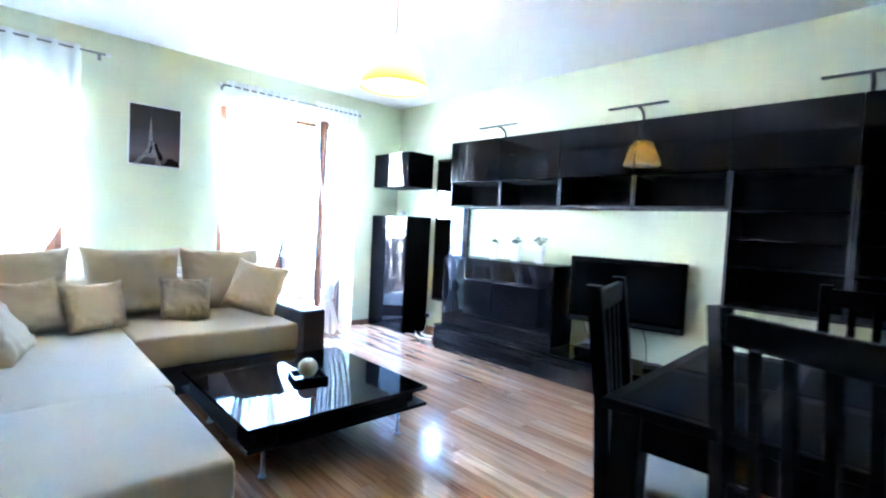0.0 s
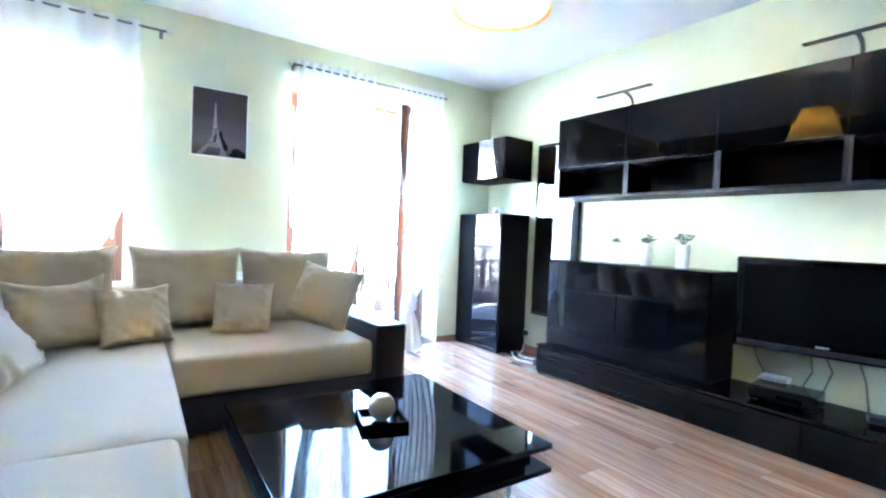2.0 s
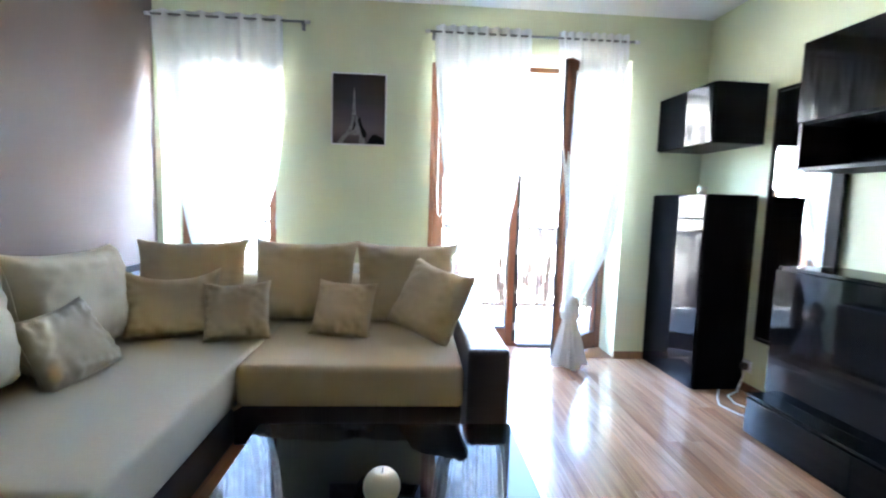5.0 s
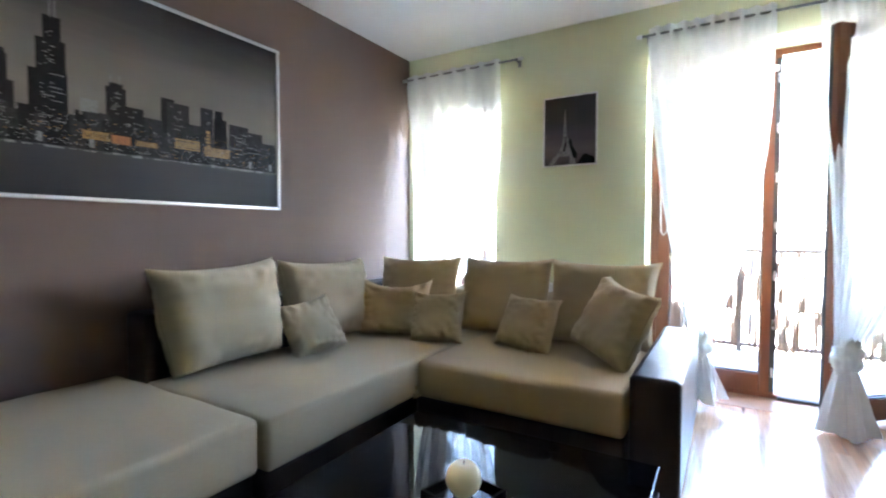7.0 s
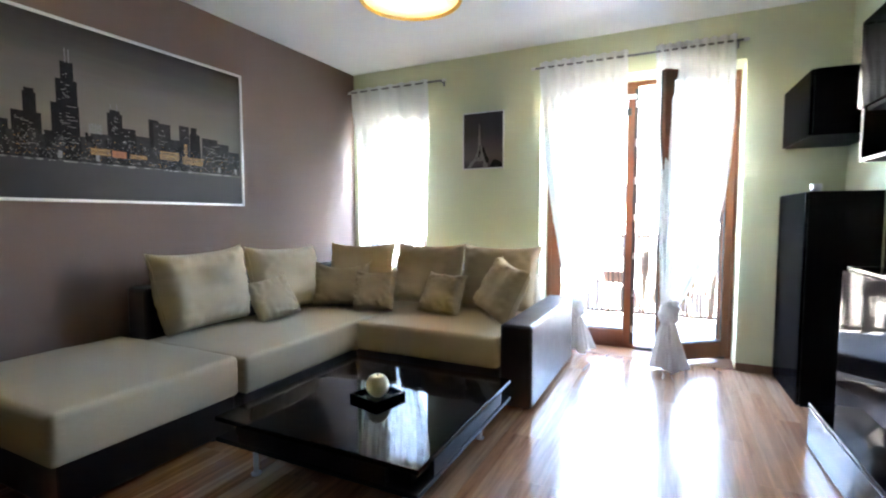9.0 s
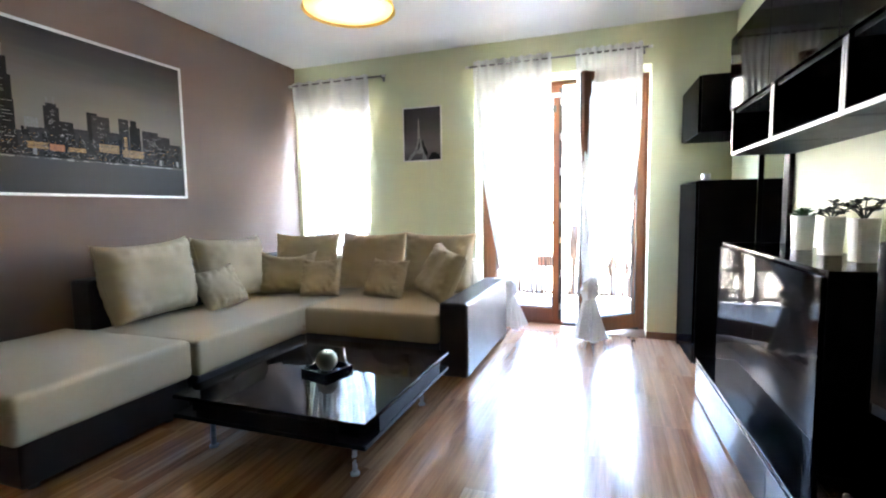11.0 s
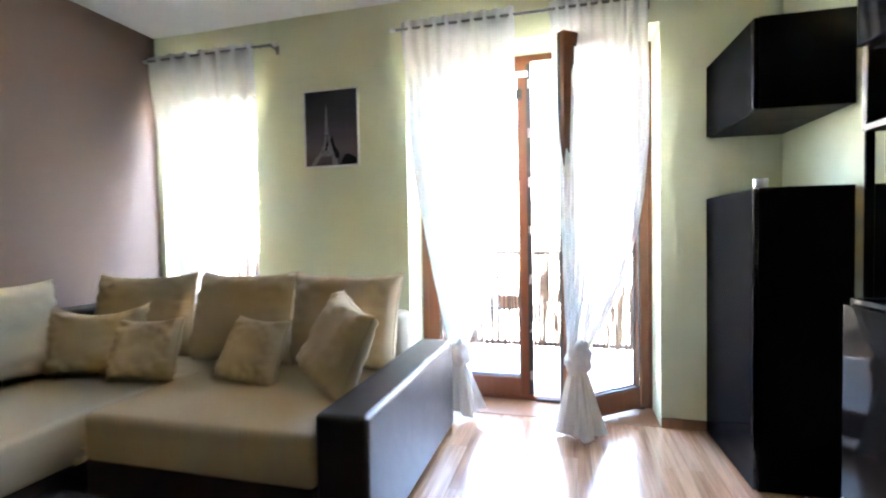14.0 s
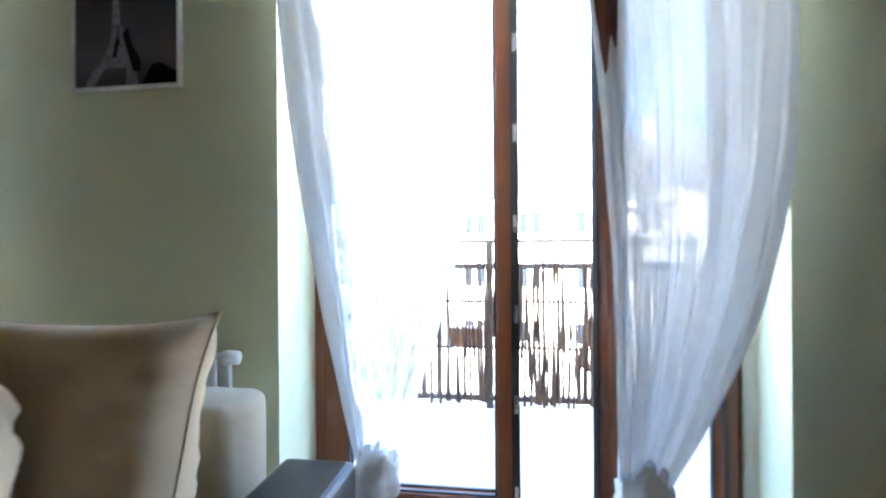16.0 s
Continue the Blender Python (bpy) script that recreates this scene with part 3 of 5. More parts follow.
# ---------------------------------------------------------------- coffee table
ct = thing("coffee_table", (1.30, 2.19, 0), "low square black gloss coffee table on thin metal legs", "coffee table")
TW, TD, TZ = 1.037, 1.045, 0.295
part("tabletop", box(0, TW, 0, TD, TZ - 0.022, TZ, 0.003, 2), M_TABLE, ct, "black gloss top")
part("core", box(0.06, TW - 0.06, 0.06, TD - 0.06, TZ - 0.095, TZ - 0.022), M_OAK, ct, "dark recessed core")
part("lower_panel", box(0, TW, 0, TD, TZ - 0.115, TZ - 0.095, 0.003, 2), M_OAK, ct)
for b in (box(0.14, TW - 0.14, 0.006, 0.028, TZ - 0.095, TZ - 0.022), box(0.14, TW - 0.14, TD - 0.028, TD - 0.006, TZ - 0.095, TZ - 0.022),
          box(0.006, 0.028, 0.14, TD - 0.14, TZ - 0.095, TZ - 0.022), box(TW - 0.028, TW - 0.006, 0.14, TD - 0.14, TZ - 0.095, TZ - 0.022),
          box(0.12, TW - 0.12, 0.12, TD - 0.12, TZ - 0.095, TZ - 0.022)):
    part("apron", b, M_OAK, ct)
for x, y in ((0.12, 0.115), (TW - 0.12, 0.115), (0.12, TD - 0.15), (TW - 0.12, TD - 0.15)):
    lg = part("leg", cyl((x, y, 0.012), (x, y, TZ - 0.115), 0.011), M_CHROME, ct, smooth=True)
    part("glide", lathe([(0.0, 0.0), (0.021, 0.0), (0.021, 0.008), (0.012, 0.014), (0.0, 0.014)], 18, (x, y, 0)), M_CHROME, lg, smooth=True)


# ---------------------------------------------------------------- wall units along the east wall
def cabinet(name, x0, x1, y0, y1, z0, z1, label, group, category="cabinet", open_front=False, doors=1, door_z=None, shelves=(), gloss=True, t=0.018, top=None):
    """A box cabinet that opens towards -x."""
    c = thing(name, ((x0 + x1) / 2, (y0 + y1) / 2, z0), label, category, group)
    dx, dy, h = (x1 - x0) / 2, (y1 - y0) / 2, z1 - z0
    part("side_panel", box(-dx, dx, -dy, -dy + t, 0, h, 0.0015), M_OAK, c)
    part("side_panel", box(-dx, dx, dy - t, dy, 0, h, 0.0015), M_OAK, c)
    part("bottom_panel", box(-dx, dx, -dy + t, dy - t, 0, t, 0.0015), M_OAK, c)
    part("top_panel", box(-dx, dx, -dy + t, dy - t, h - t, h, 0.0015), top or M_OAK, c)
    part("back_panel", box(dx - 0.008, dx, -dy + t, dy - t, t, h - t), M_DEEP, c)
    if shelves:
        top = (door_z[0] - z0) if door_z else h
        part("edge_strip", box(-dx - 0.003, -dx, -dy + 0.001, -dy + t, 0, top - 0.002), M_EDGE, c, "grey satin edging, lightened for the window's reflection")
        part("edge_strip", box(-dx - 0.003, -dx, dy - t, dy - 0.001, 0, top - 0.002), M_EDGE, c, "grey satin edging, lightened for the window's reflection")
        part("edge_strip", box(-dx - 0.003, -dx, -dy + t, dy - t, 0, t), M_EDGE, c, "grey satin edging, lightened for the window's reflection")
    for s in shelves:
        part("shelf", box(-dx + 0.012, dx - 0.01, -dy + t, dy - t, s - z0, s - z0 + t, 0.001), M_OAK, c)
    if door_z:
        w = 2 * dy / doors
        for k in range(doors):
            part("door", box(-dx - 0.02, -dx - 0.001, -dy + k * w + 0.002, -dy + (k + 1) * w - 0.002, door_z[0] - z0, door_z[1] - z0, 0.0015), M_BLACK if gloss else M_OAK, c, "black high-gloss door")
    return c


XF, XB = 3.862, W - 0.001
UW = 0.637
G = "row of black wall cabinets"
yb = 3.742
for k in range(4):
    y1 = yb - k * UW
    cabinet("wall_cabinet", XF, XB, y1 - UW + 0.001, y1 - 0.001, 1.44, 2.092, "black wall cabinet with a gloss door over an open niche", G, door_z=(1.69, 2.092), shelves=(1.678,))
ty = yb - 4 * UW
for k in range(3):
    y1 = ty - k * UW
    cabinet("tall_wall_cabinet", XF, XB, y1 - UW + 0.001, y1 - 0.001, 0.785, 2.092, "tall black hung cabinet with open shelves under a gloss door", "tall black shelving",
            door_z=(1.69, 2.092), shelves=(1.04, 1.24, 1.43, 1.678))
cabinet("corner_cabinet", 3.822, XB, 4.362, N - 0.001, 0.0, 1.333, "tall black corner cabinet with a mirror-gloss door", "", door_z=(0.006, 1.327))
cabinet("corner_wall_cabinet", 3.822, XB, 4.362, N - 0.001, 1.667, 2.06, "small black wall cabinet with a mirror-gloss door", "", door_z=(1.671, 2.056))
cabinet("sideboard", 3.842, XB, 2.45, 3.758, 0.236, 0.938, "black high-gloss sideboard on a low bench", "", "sideboard", doors=2, door_z=(0.24, 0.918), top=M_BENCH)
low = thing("tv_bench", (3.937, 2.55, 0), "long low black bench under the television", "tv bench")
for k, (a, b) in enumerate(((2.53, 3.757), (1.30, 2.528))):
    part("body", box(-0.2, 0.228, a - 2.55, b - 2.55, 0.0, 0.214, 0.003, 2), M_BENCH, low, "black-brown veneered box")
    part("top_panel", box(-0.222, -0.115, a - 2.55, b - 2.55, 0.218, 0.235, 0.002, 2), M_BENCH, low, "narrow front top board")
    part("top_panel", box(-0.111, 0.228, a - 2.55, b - 2.55, 0.214, 0.235, 0.002, 2), M_BENCH, low, "wide rear top board")
    for q in range(2):
        w = (b - a) / 2
        part("drawer_front", box(-0.222, -0.201, a - 2.55 + q * w + 0.002, a - 2.55 + (q + 1) * w - 0.002, 0.012, 0.208, 0.002), M_BENCH, low)

mir = thing("wall_mirror", (W, 4.02, 0.38), "tall narrow wall mirror in a black frame", "mirror")
part("glass", box(-0.014, -0.002, -0.2, 0.225, 0.02, 1.6), M_MIRROR, mir)
bm = bmesh.new()
add_box(bm, -0.03, -0.001, -0.28, -0.2, 0, 1.62, 0.003)
add_box(bm, -0.03, -0.001, 0.225, 0.24, 0, 1.62, 0.003)
add_box(bm, -0.03, -0.001, -0.2, 0.225, 0, 0.02, 0.003)
add_box(bm, -0.03, -0.001, -0.2, 0.225, 1.6, 1.62, 0.003)
part("frame", bm, M_OAK, mir, "black wooden frame")

M_SCREEN = plain("tv_glass", (0.005, 0.005, 0.006), 0.12, 0, 0.1, 2, 30, 0.0, spec=0.1)
M_BEZEL = plain("tv_bezel", (0.006, 0.006, 0.007), 0.18, 0, 0.15, 4, 90, 0.02, spec=0.3)
tv = thing("television", (4.0, 1.925, 0.505), "black flat-screen television swung out from the wall", "television", rz=11)
part("housing", box(0, 0.06, -0.455, 0.43, 0, 0.54, 0.012, 3), M_BEZEL, tv)
part("screen", box(-0.003, 0.004, -0.415, 0.39, 0.078, 0.5, 0.001), M_SCREEN, tv, "dark glass screen")
part("speaker_bar", box(-0.004, 0.003, -0.43, 0.405, 0.014, 0.045, 0.001), M_GASKET, tv)
part("badge", box(-0.006, 0.0, -0.03, 0.03, 0.054, 0.064), M_CHROME, tv)
part("bracket", box(0.06, 0.155, -0.1, 0.1, 0.16, 0.36), M_GASKET, tv)

# ---------------------------------------------------------------- pictures
def frame_bars(w, h, b, d, y=0.0):
    bm = bmesh.new()
    add_box(bm, -w / 2, -w / 2 + b, y, y + d, 0, h, 0.002)
    add_box(bm, w / 2 - b, w / 2, y, y + d, 0, h, 0.002)
    add_box(bm, -w / 2 + b, w / 2 - b, y, y + d, 0, b, 0.002)
    add_box(bm, -w / 2 + b, w / 2 - b, y, y + d, h - b, h, 0.002)
    return bm


M_ALU = plain("silver_frame", (0.55, 0.55, 0.56), 0.35, 0.6, 0.08)


def print_mat(name, stops, width, height, streak=0.25, rough=0.45):
    """A printed sheet: a tone from foot to top, with soft clouds in it."""
    m, nt, b, out = nodes_of(name)
    tc = nt.nodes.new("ShaderNodeTexCoord")
    sep = nt.nodes.new("ShaderNodeSeparateXYZ")
    link(nt, tc.outputs["Object"], sep.inputs[0])
    cloud = noise_tex(nt, coords(nt, (0.7, 1, 5)), 2.2, 5)
    z = nt.nodes.new("ShaderNodeMath")
    z.operation = "DIVIDE"
    z.inputs[1].default_value = height
    link(nt, sep.outputs[2], z.inputs[0])
    mad = nt.nodes.new("ShaderNodeMath")
    mad.operation = "MULTIPLY_ADD"
    mad.inputs[1].default_value = streak
    link(nt, cloud, mad.inputs[0])
    link(nt, z.outputs[0], mad.inputs[2])
    sub = nt.nodes.new("ShaderNodeMath")
    sub.operation = "SUBTRACT"
    sub.inputs[1].default_value = streak / 2
    link(nt, mad.outputs[0], sub.inputs[0])
    link(nt, ramp(nt, sub.outputs[0], stops), b.inputs["Base Color"])
    b.inputs["Roughness"].default_value = rough
    b.inputs["Specular IOR Level"].default_value = 0.2
    return m


def flat(bm, x0, x1, z0, z1, y, d=0.0012):
    return add_box(bm, x0, x1, y - d, y, z0, z1)


PW, PH = 1.57, 1.02
big = thing("skyline_picture", (0.002, 3.505 - PW / 2, 1.272), "large framed black-and-white night skyline with yellow lights", "picture", rz=90)
part("frame", frame_bars(PW, PH, 0.016, 0.028, -0.028), M_ALU, big, "thin silver frame")
M_DUSK = print_mat("dusk_print", [(0.0, (0.02, 0.021, 0.024)), (0.22, (0.036, 0.037, 0.041)), (0.25, (0.085, 0.08, 0.07)), (0.48, (0.15, 0.138, 0.118)), (0.68, (0.115, 0.106, 0.093)), (0.86, (0.045, 0.042, 0.04)), (1.0, (0.016, 0.016, 0.017))], PW, PH, 0.12)
part("print", box(-PW / 2 + 0.015, PW / 2 - 0.015, -0.016, -0.003, 0.015, PH - 0.015), M_DUSK, big, "printed dusk sky over dark water")
M_TOWER = plain("print_ink_dark", (0.006, 0.006, 0.007), 0.5, 0, 0.5, 30, spec=0.15)
M_TOWER2 = plain("print_ink_grey", (0.018, 0.018, 0.019), 0.5, 0, 0.45, 40, spec=0.15)
M_LIT = plain("print_ink_white", (0.14, 0.14, 0.138), 0.35, 0, 0.3, 60)
M_AMBER = plain("print_ink_amber", (0.22, 0.12, 0.024), 0.35, 0, 0.45, 60)
M_ORANGE = plain("print_ink_orange", (0.26, 0.085, 0.016), 0.35, 0, 0.3, 60)
UX = lambda u: -PW / 2 + 0.015 + u * (PW - 0.03)
rng = random.Random(4)
ink, ink2, lit, amb = bmesh.new(), bmesh.new(), bmesh.new(), bmesh.new()
for u0, u1, top in ((0.0, 0.05, 0.42), (0.093, 0.132, 0.58), (0.098, 0.127, 0.6), (0.059, 0.145, 0.475), (0.15, 0.18, 0.39), (0.175, 0.265, 0.55), (0.193, 0.262, 0.685), (0.21, 0.252, 0.785),
                   (0.362, 0.419, 0.545), (0.372, 0.41, 0.565), (0.40, 0.47, 0.465), (0.526, 0.57, 0.55), (0.714, 0.766, 0.5), (0.72, 0.75, 0.545), (0.45, 0.51, 0.42)):
    flat(ink, UX(u0), UX(u1), 0.24, top, -0.0165)
for u0, u1, top in ((0.545, 0.622, 0.535), (0.664, 0.711, 0.545), (0.777, 0.86, 0.485), (0.84, 0.925, 0.46), (0.92, 0.985, 0.41), (0.26, 0.30, 0.38), (0.3, 0.36, 0.41), (0.47, 0.53, 0.43), (0.61, 0.67, 0.44), (0.03, 0.07, 0.37)):
    flat(ink2, UX(u0), UX(u1), 0.24, top, -0.0168)
for k in range(150):
    u, w = rng.random() * 0.97, 0.008 + 0.022 * rng.random()
    flat(ink if k % 2 else ink2, UX(u), UX(min(0.995, u + w)), 0.235, 0.28 + 0.13 * rng.random() ** 1.6, -0.0172 - 0.0003 * rng.random())
for u, z0, z1 in ((0.226, 0.78, 0.86), (0.238, 0.78, 0.855), (0.375, 0.56, 0.6), (0.4, 0.56, 0.605)):
    flat(lit, UX(u), UX(u) + 0.004, z0, z1, -0.0165)
for k in range(5):
    flat(lit, UX(0.295 + 0.0095 * k), UX(0.3025 + 0.0095 * k), 0.405, 0.465, -0.0176)
# rows of lit windows on the towers
for u0, u1, z0, z1 in ((0.18, 0.26, 0.3, 0.54), (0.198, 0.258, 0.56, 0.67), (0.214, 0.248, 0.69, 0.72), (0.065, 0.14, 0.3, 0.46), (0.366, 0.415, 0.42, 0.53), (0.55, 0.618, 0.36, 0.52), (0.668, 0.708, 0.46, 0.535), (0.782, 0.92, 0.3, 0.45), (0.41, 0.465, 0.34, 0.45)):
    z = z0
    while z < z1:
        if rng.random() < 0.72:
            a = u0 + (u1 - u0) * rng.random() * 0.6
            flat(lit, UX(a), UX(min(u1, a + (u1 - u0) * (0.08 + 0.4 * rng.random() ** 2))), z, z + 0.0028, -0.0181)
        z += 0.0095
for k in range(560):
    u = rng.random() * 0.98
    z = 0.245 + 0.14 * rng.random() ** 1.5
    s = rng.random()
    flat(lit if k % 4 else amb, UX(u), UX(u) + 0.0025 + 0.006 * s, z, z + 0.002 + 0.003 * rng.random(), -0.0185)
for u in (0.19, 0.315, 0.86, 0.955):
    flat(lit, UX(u), UX(u) + 0.02, 0.245, 0.285, -0.0188)
for k in range(70):
    u = rng.random() * 0.95
    flat(lit, UX(u), UX(u) + 0.01 + 0.04 * rng.random(), 0.222 + 0.012 * rng.random(), 0.2245 + 0.012 * rng.random(), -0.0165)
for u0, u1, a, b in ((0.294, 0.371, 0.283, 0.323), (0.442, 0.513, 0.283, 0.31), (0.567, 0.66, 0.3, 0.355), (0.671, 0.778, 0.283, 0.335), (0.681, 0.7, 0.335, 0.425)):
    rows = 5
    for k in range(rows):
        z = a + (b - a) * k / rows
        e = 0.006 * rng.random()
        flat(amb, UX(u0 + e), UX(u1 - e * rng.random()), z, z + (b - a) / rows * (0.55 + 0.35 * rng.random()), -0.0192)
tagged(part("printed_skyline", ink, M_TOWER, big), kind="stuff")
tagged(part("printed_city", ink2, M_TOWER2, big), kind="stuff")
tagged(part("printed_glitter", lit, M_LIT, big), kind="stuff")
tagged(part("printed_amber_glitter", amb, M_AMBER, big), kind="stuff")
part("printed_glow", flat(bmesh.new(), UX(0.375), UX(0.429), 0.278, 0.318, -0.0192), M_ORANGE, big)

small = thing("tower_picture", (1.485, N - 0.002, 1.632), "small framed grey photograph of a lattice tower", "picture")
part("frame", frame_bars(0.41, 0.53, 0.011, 0.02, -0.02), M_WHITE, small, "thin white frame")
M_EIF = print_mat("tower_print", [(0.0, (0.07, 0.064, 0.068)), (0.2, (0.16, 0.13, 0.135)), (0.38, (0.11, 0.097, 0.103)), (0.65, (0.055, 0.052, 0.057)), (1.0, (0.034, 0.034, 0.04))], 0.4, 0.53, 0.3)
part("print", box(-0.196, 0.196, -0.012, -0.003, 0.01, 0.52), M_EIF, small, "printed cloudy grey sky")


def poly(bm, pts, y=-0.0125, d=0.001):
    """A flat shape cut from the xz points."""
    a = [bm.verts.new((x, y, z)) for x, z in pts]
    b = [bm.verts.new((x, y - d, z)) for x, z in pts]
    bm.faces.new(b)
    for i in range(len(pts)):
        bm.faces.new((a[i], a[(i + 1) % len(pts)], b[(i + 1) % len(pts)], b[i]))
    return bm


M_INKL = plain("print_ink_light", (0.24, 0.225, 0.225), 0.35, 0, 0.35, 50)
et = bmesh.new()
poly(et, [(-0.052, 0.22), (-0.02, 0.22), (-0.032, 0.40), (-0.036, 0.43), (-0.04, 0.40)])
poly(et, [(-0.062, 0.15), (-0.045, 0.15), (-0.03, 0.215), (-0.05, 0.215)])
poly(et, [(-0.018, 0.15), (0.01, 0.15), (-0.012, 0.215), (-0.026, 0.215)])
poly(et, [(-0.11, 0.075), (0.035, 0.075), (0.03, 0.10), (0.015, 0.15), (-0.062, 0.15), (-0.09, 0.10)])
poly(et, [(-0.16, 0.012), (-0.125, 0.012), (-0.08, 0.075), (-0.12, 0.075)])
poly(et, [(0.0, 0.012), (0.05, 0.012), (0.035, 0.075), (0.005, 0.075)])
part("printed_tower", et, M_INKL, small)
ed = bmesh.new()
poly(ed, [(-0.01, 0.19), (0.01, 0.21), (0.025, 0.15), (0.06, 0.09), (0.055, 0.055), (0.03, 0.06), (0.01, 0.12)], -0.0137)
poly(ed, [(-0.05, 0.11), (-0.035, 0.11), (-0.022, 0.17), (-0.034, 0.17)], -0.0137)
poly(ed, [(0.06, 0.012), (0.19, 0.012), (0.19, 0.05), (0.13, 0.085), (0.1, 0.08)], -0.0127)
part("printed_shadow", ed, M_TOWER, small)

# ---------------------------------------------------------------- ceiling lamp
def shade_fabric(name, c):
    m, nt, b, out = nodes_of(name)
    nt.nodes.remove(b)
    df, tl, mx = (nt.nodes.new(n) for n in ("ShaderNodeBsdfDiffuse", "ShaderNodeBsdfTranslucent", "ShaderNodeMixShader"))
    col = ramp(nt, noise_tex(nt, coords(nt, (1, 1, 0.1)), 160, 2), [(0.3, shade(c, 0.92)), (0.7, c)])
    link(nt, col, df.inputs["Color"])
    link(nt, col, tl.inputs["Color"])
    mx.inputs[0].default_value = 0.45
    link(nt, df.outputs[0], mx.inputs[1])
    link(nt, tl.outputs[0], mx.inputs[2])
    link(nt, mx.outputs[0], out.inputs["Surface"])
    return m


def glow(name, c, power):
    m, nt, b, out = nodes_of(name)
    b.inputs["Base Color"].default_value = (*c, 1)
    b.inputs["Emission Color"].default_value = (*c, 1)
    b.inputs["Emission Strength"].default_value = power
    return m


M_RODM = plain("rod_metal", (0.22, 0.22, 0.23), 0.35, 0.8, 0.1)
M_SHADE = shade_fabric("shade_fabric", (0.74, 0.57, 0.2))
lamp = thing("pendant_lamp", (2.18, 2.435, CEIL), "lit pendant lamp with a yellow tapered fabric shade", "pendant lamp")
part("canopy", lathe([(0.0, 0.0), (0.05, 0.0), (0.05, -0.02), (0.012, -0.035), (0.0, -0.035)], 24), M_WHITE, lamp)
part("cord", cyl((0, 0, -0.035), (0, 0, -0.455), 0.004), M_RODM, lamp, "grey flex")
part("shade", lathe([(0.1, -0.4), (0.2, -0.665), (0.196, -0.665), (0.096, -0.4)], 48), M_SHADE, lamp, "yellow fabric shade", True)
part("diffuser", lathe([(0.0, -0.649), (0.187, -0.649), (0.19, -0.653), (0.187, -0.657), (0.0, -0.657)], 48), shade_fabric("opal_disc", (0.72, 0.72, 0.70)), lamp, "opal white diffuser disc", True)
part("holder", lathe([(0.0, -0.415), (0.02, -0.415), (0.022, -0.485), (0.0, -0.485)], 20), M_WHITE, lamp)
part("spider", add_box(add_box(bmesh.new(), -0.097, 0.097, -0.003, 0.003, -0.415, -0.411), -0.003, 0.003, -0.097, 0.097, -0.411, -0.407), M_WHITE, lamp)
part("bulb", lathe([(0.0, -0.485), (0.014, -0.49), (0.03, -0.535), (0.028, -0.565), (0.0, -0.59)], 20), glow("warm_bulb", (1.0, 0.78, 0.5), BULB_GLOW), lamp, "glowing warm bulb", True)

# ---------------------------------------------------------------- curtains and rods
def rod(x0, x1, y, z):
    r = thing("curtain_rod", ((x0 + x1) / 2, y, z), "thin grey metal curtain rod on short brackets", "curtain rod", "curtain rods")
    h = (x1 - x0) / 2
    part("pole", cyl((-h, 0, 0), (h, 0, 0), 0.008), M_RODM, r, smooth=True)
    for s in (-1, 1):
        part("finial", cyl((s * h, 0, 0), (s * (h + 0.035), 0, 0), 0.014, 0.012), M_WHITE, r, "white end knob", True)
        part("bracket", add_cyl(box(s * (h - 0.03) - 0.012, s * (h - 0.03) + 0.012, N - y - 0.006, N - y, -0.03, 0.03, 0.002), (s * (h - 0.03), 0, 0), (s * (h - 0.03), N - y - 0.004, 0), 0.006), M_RODM, r)


rod(0.04, 1.105, 4.90, 2.475)
rod(2.0, 3.53, 4.90, 2.458)


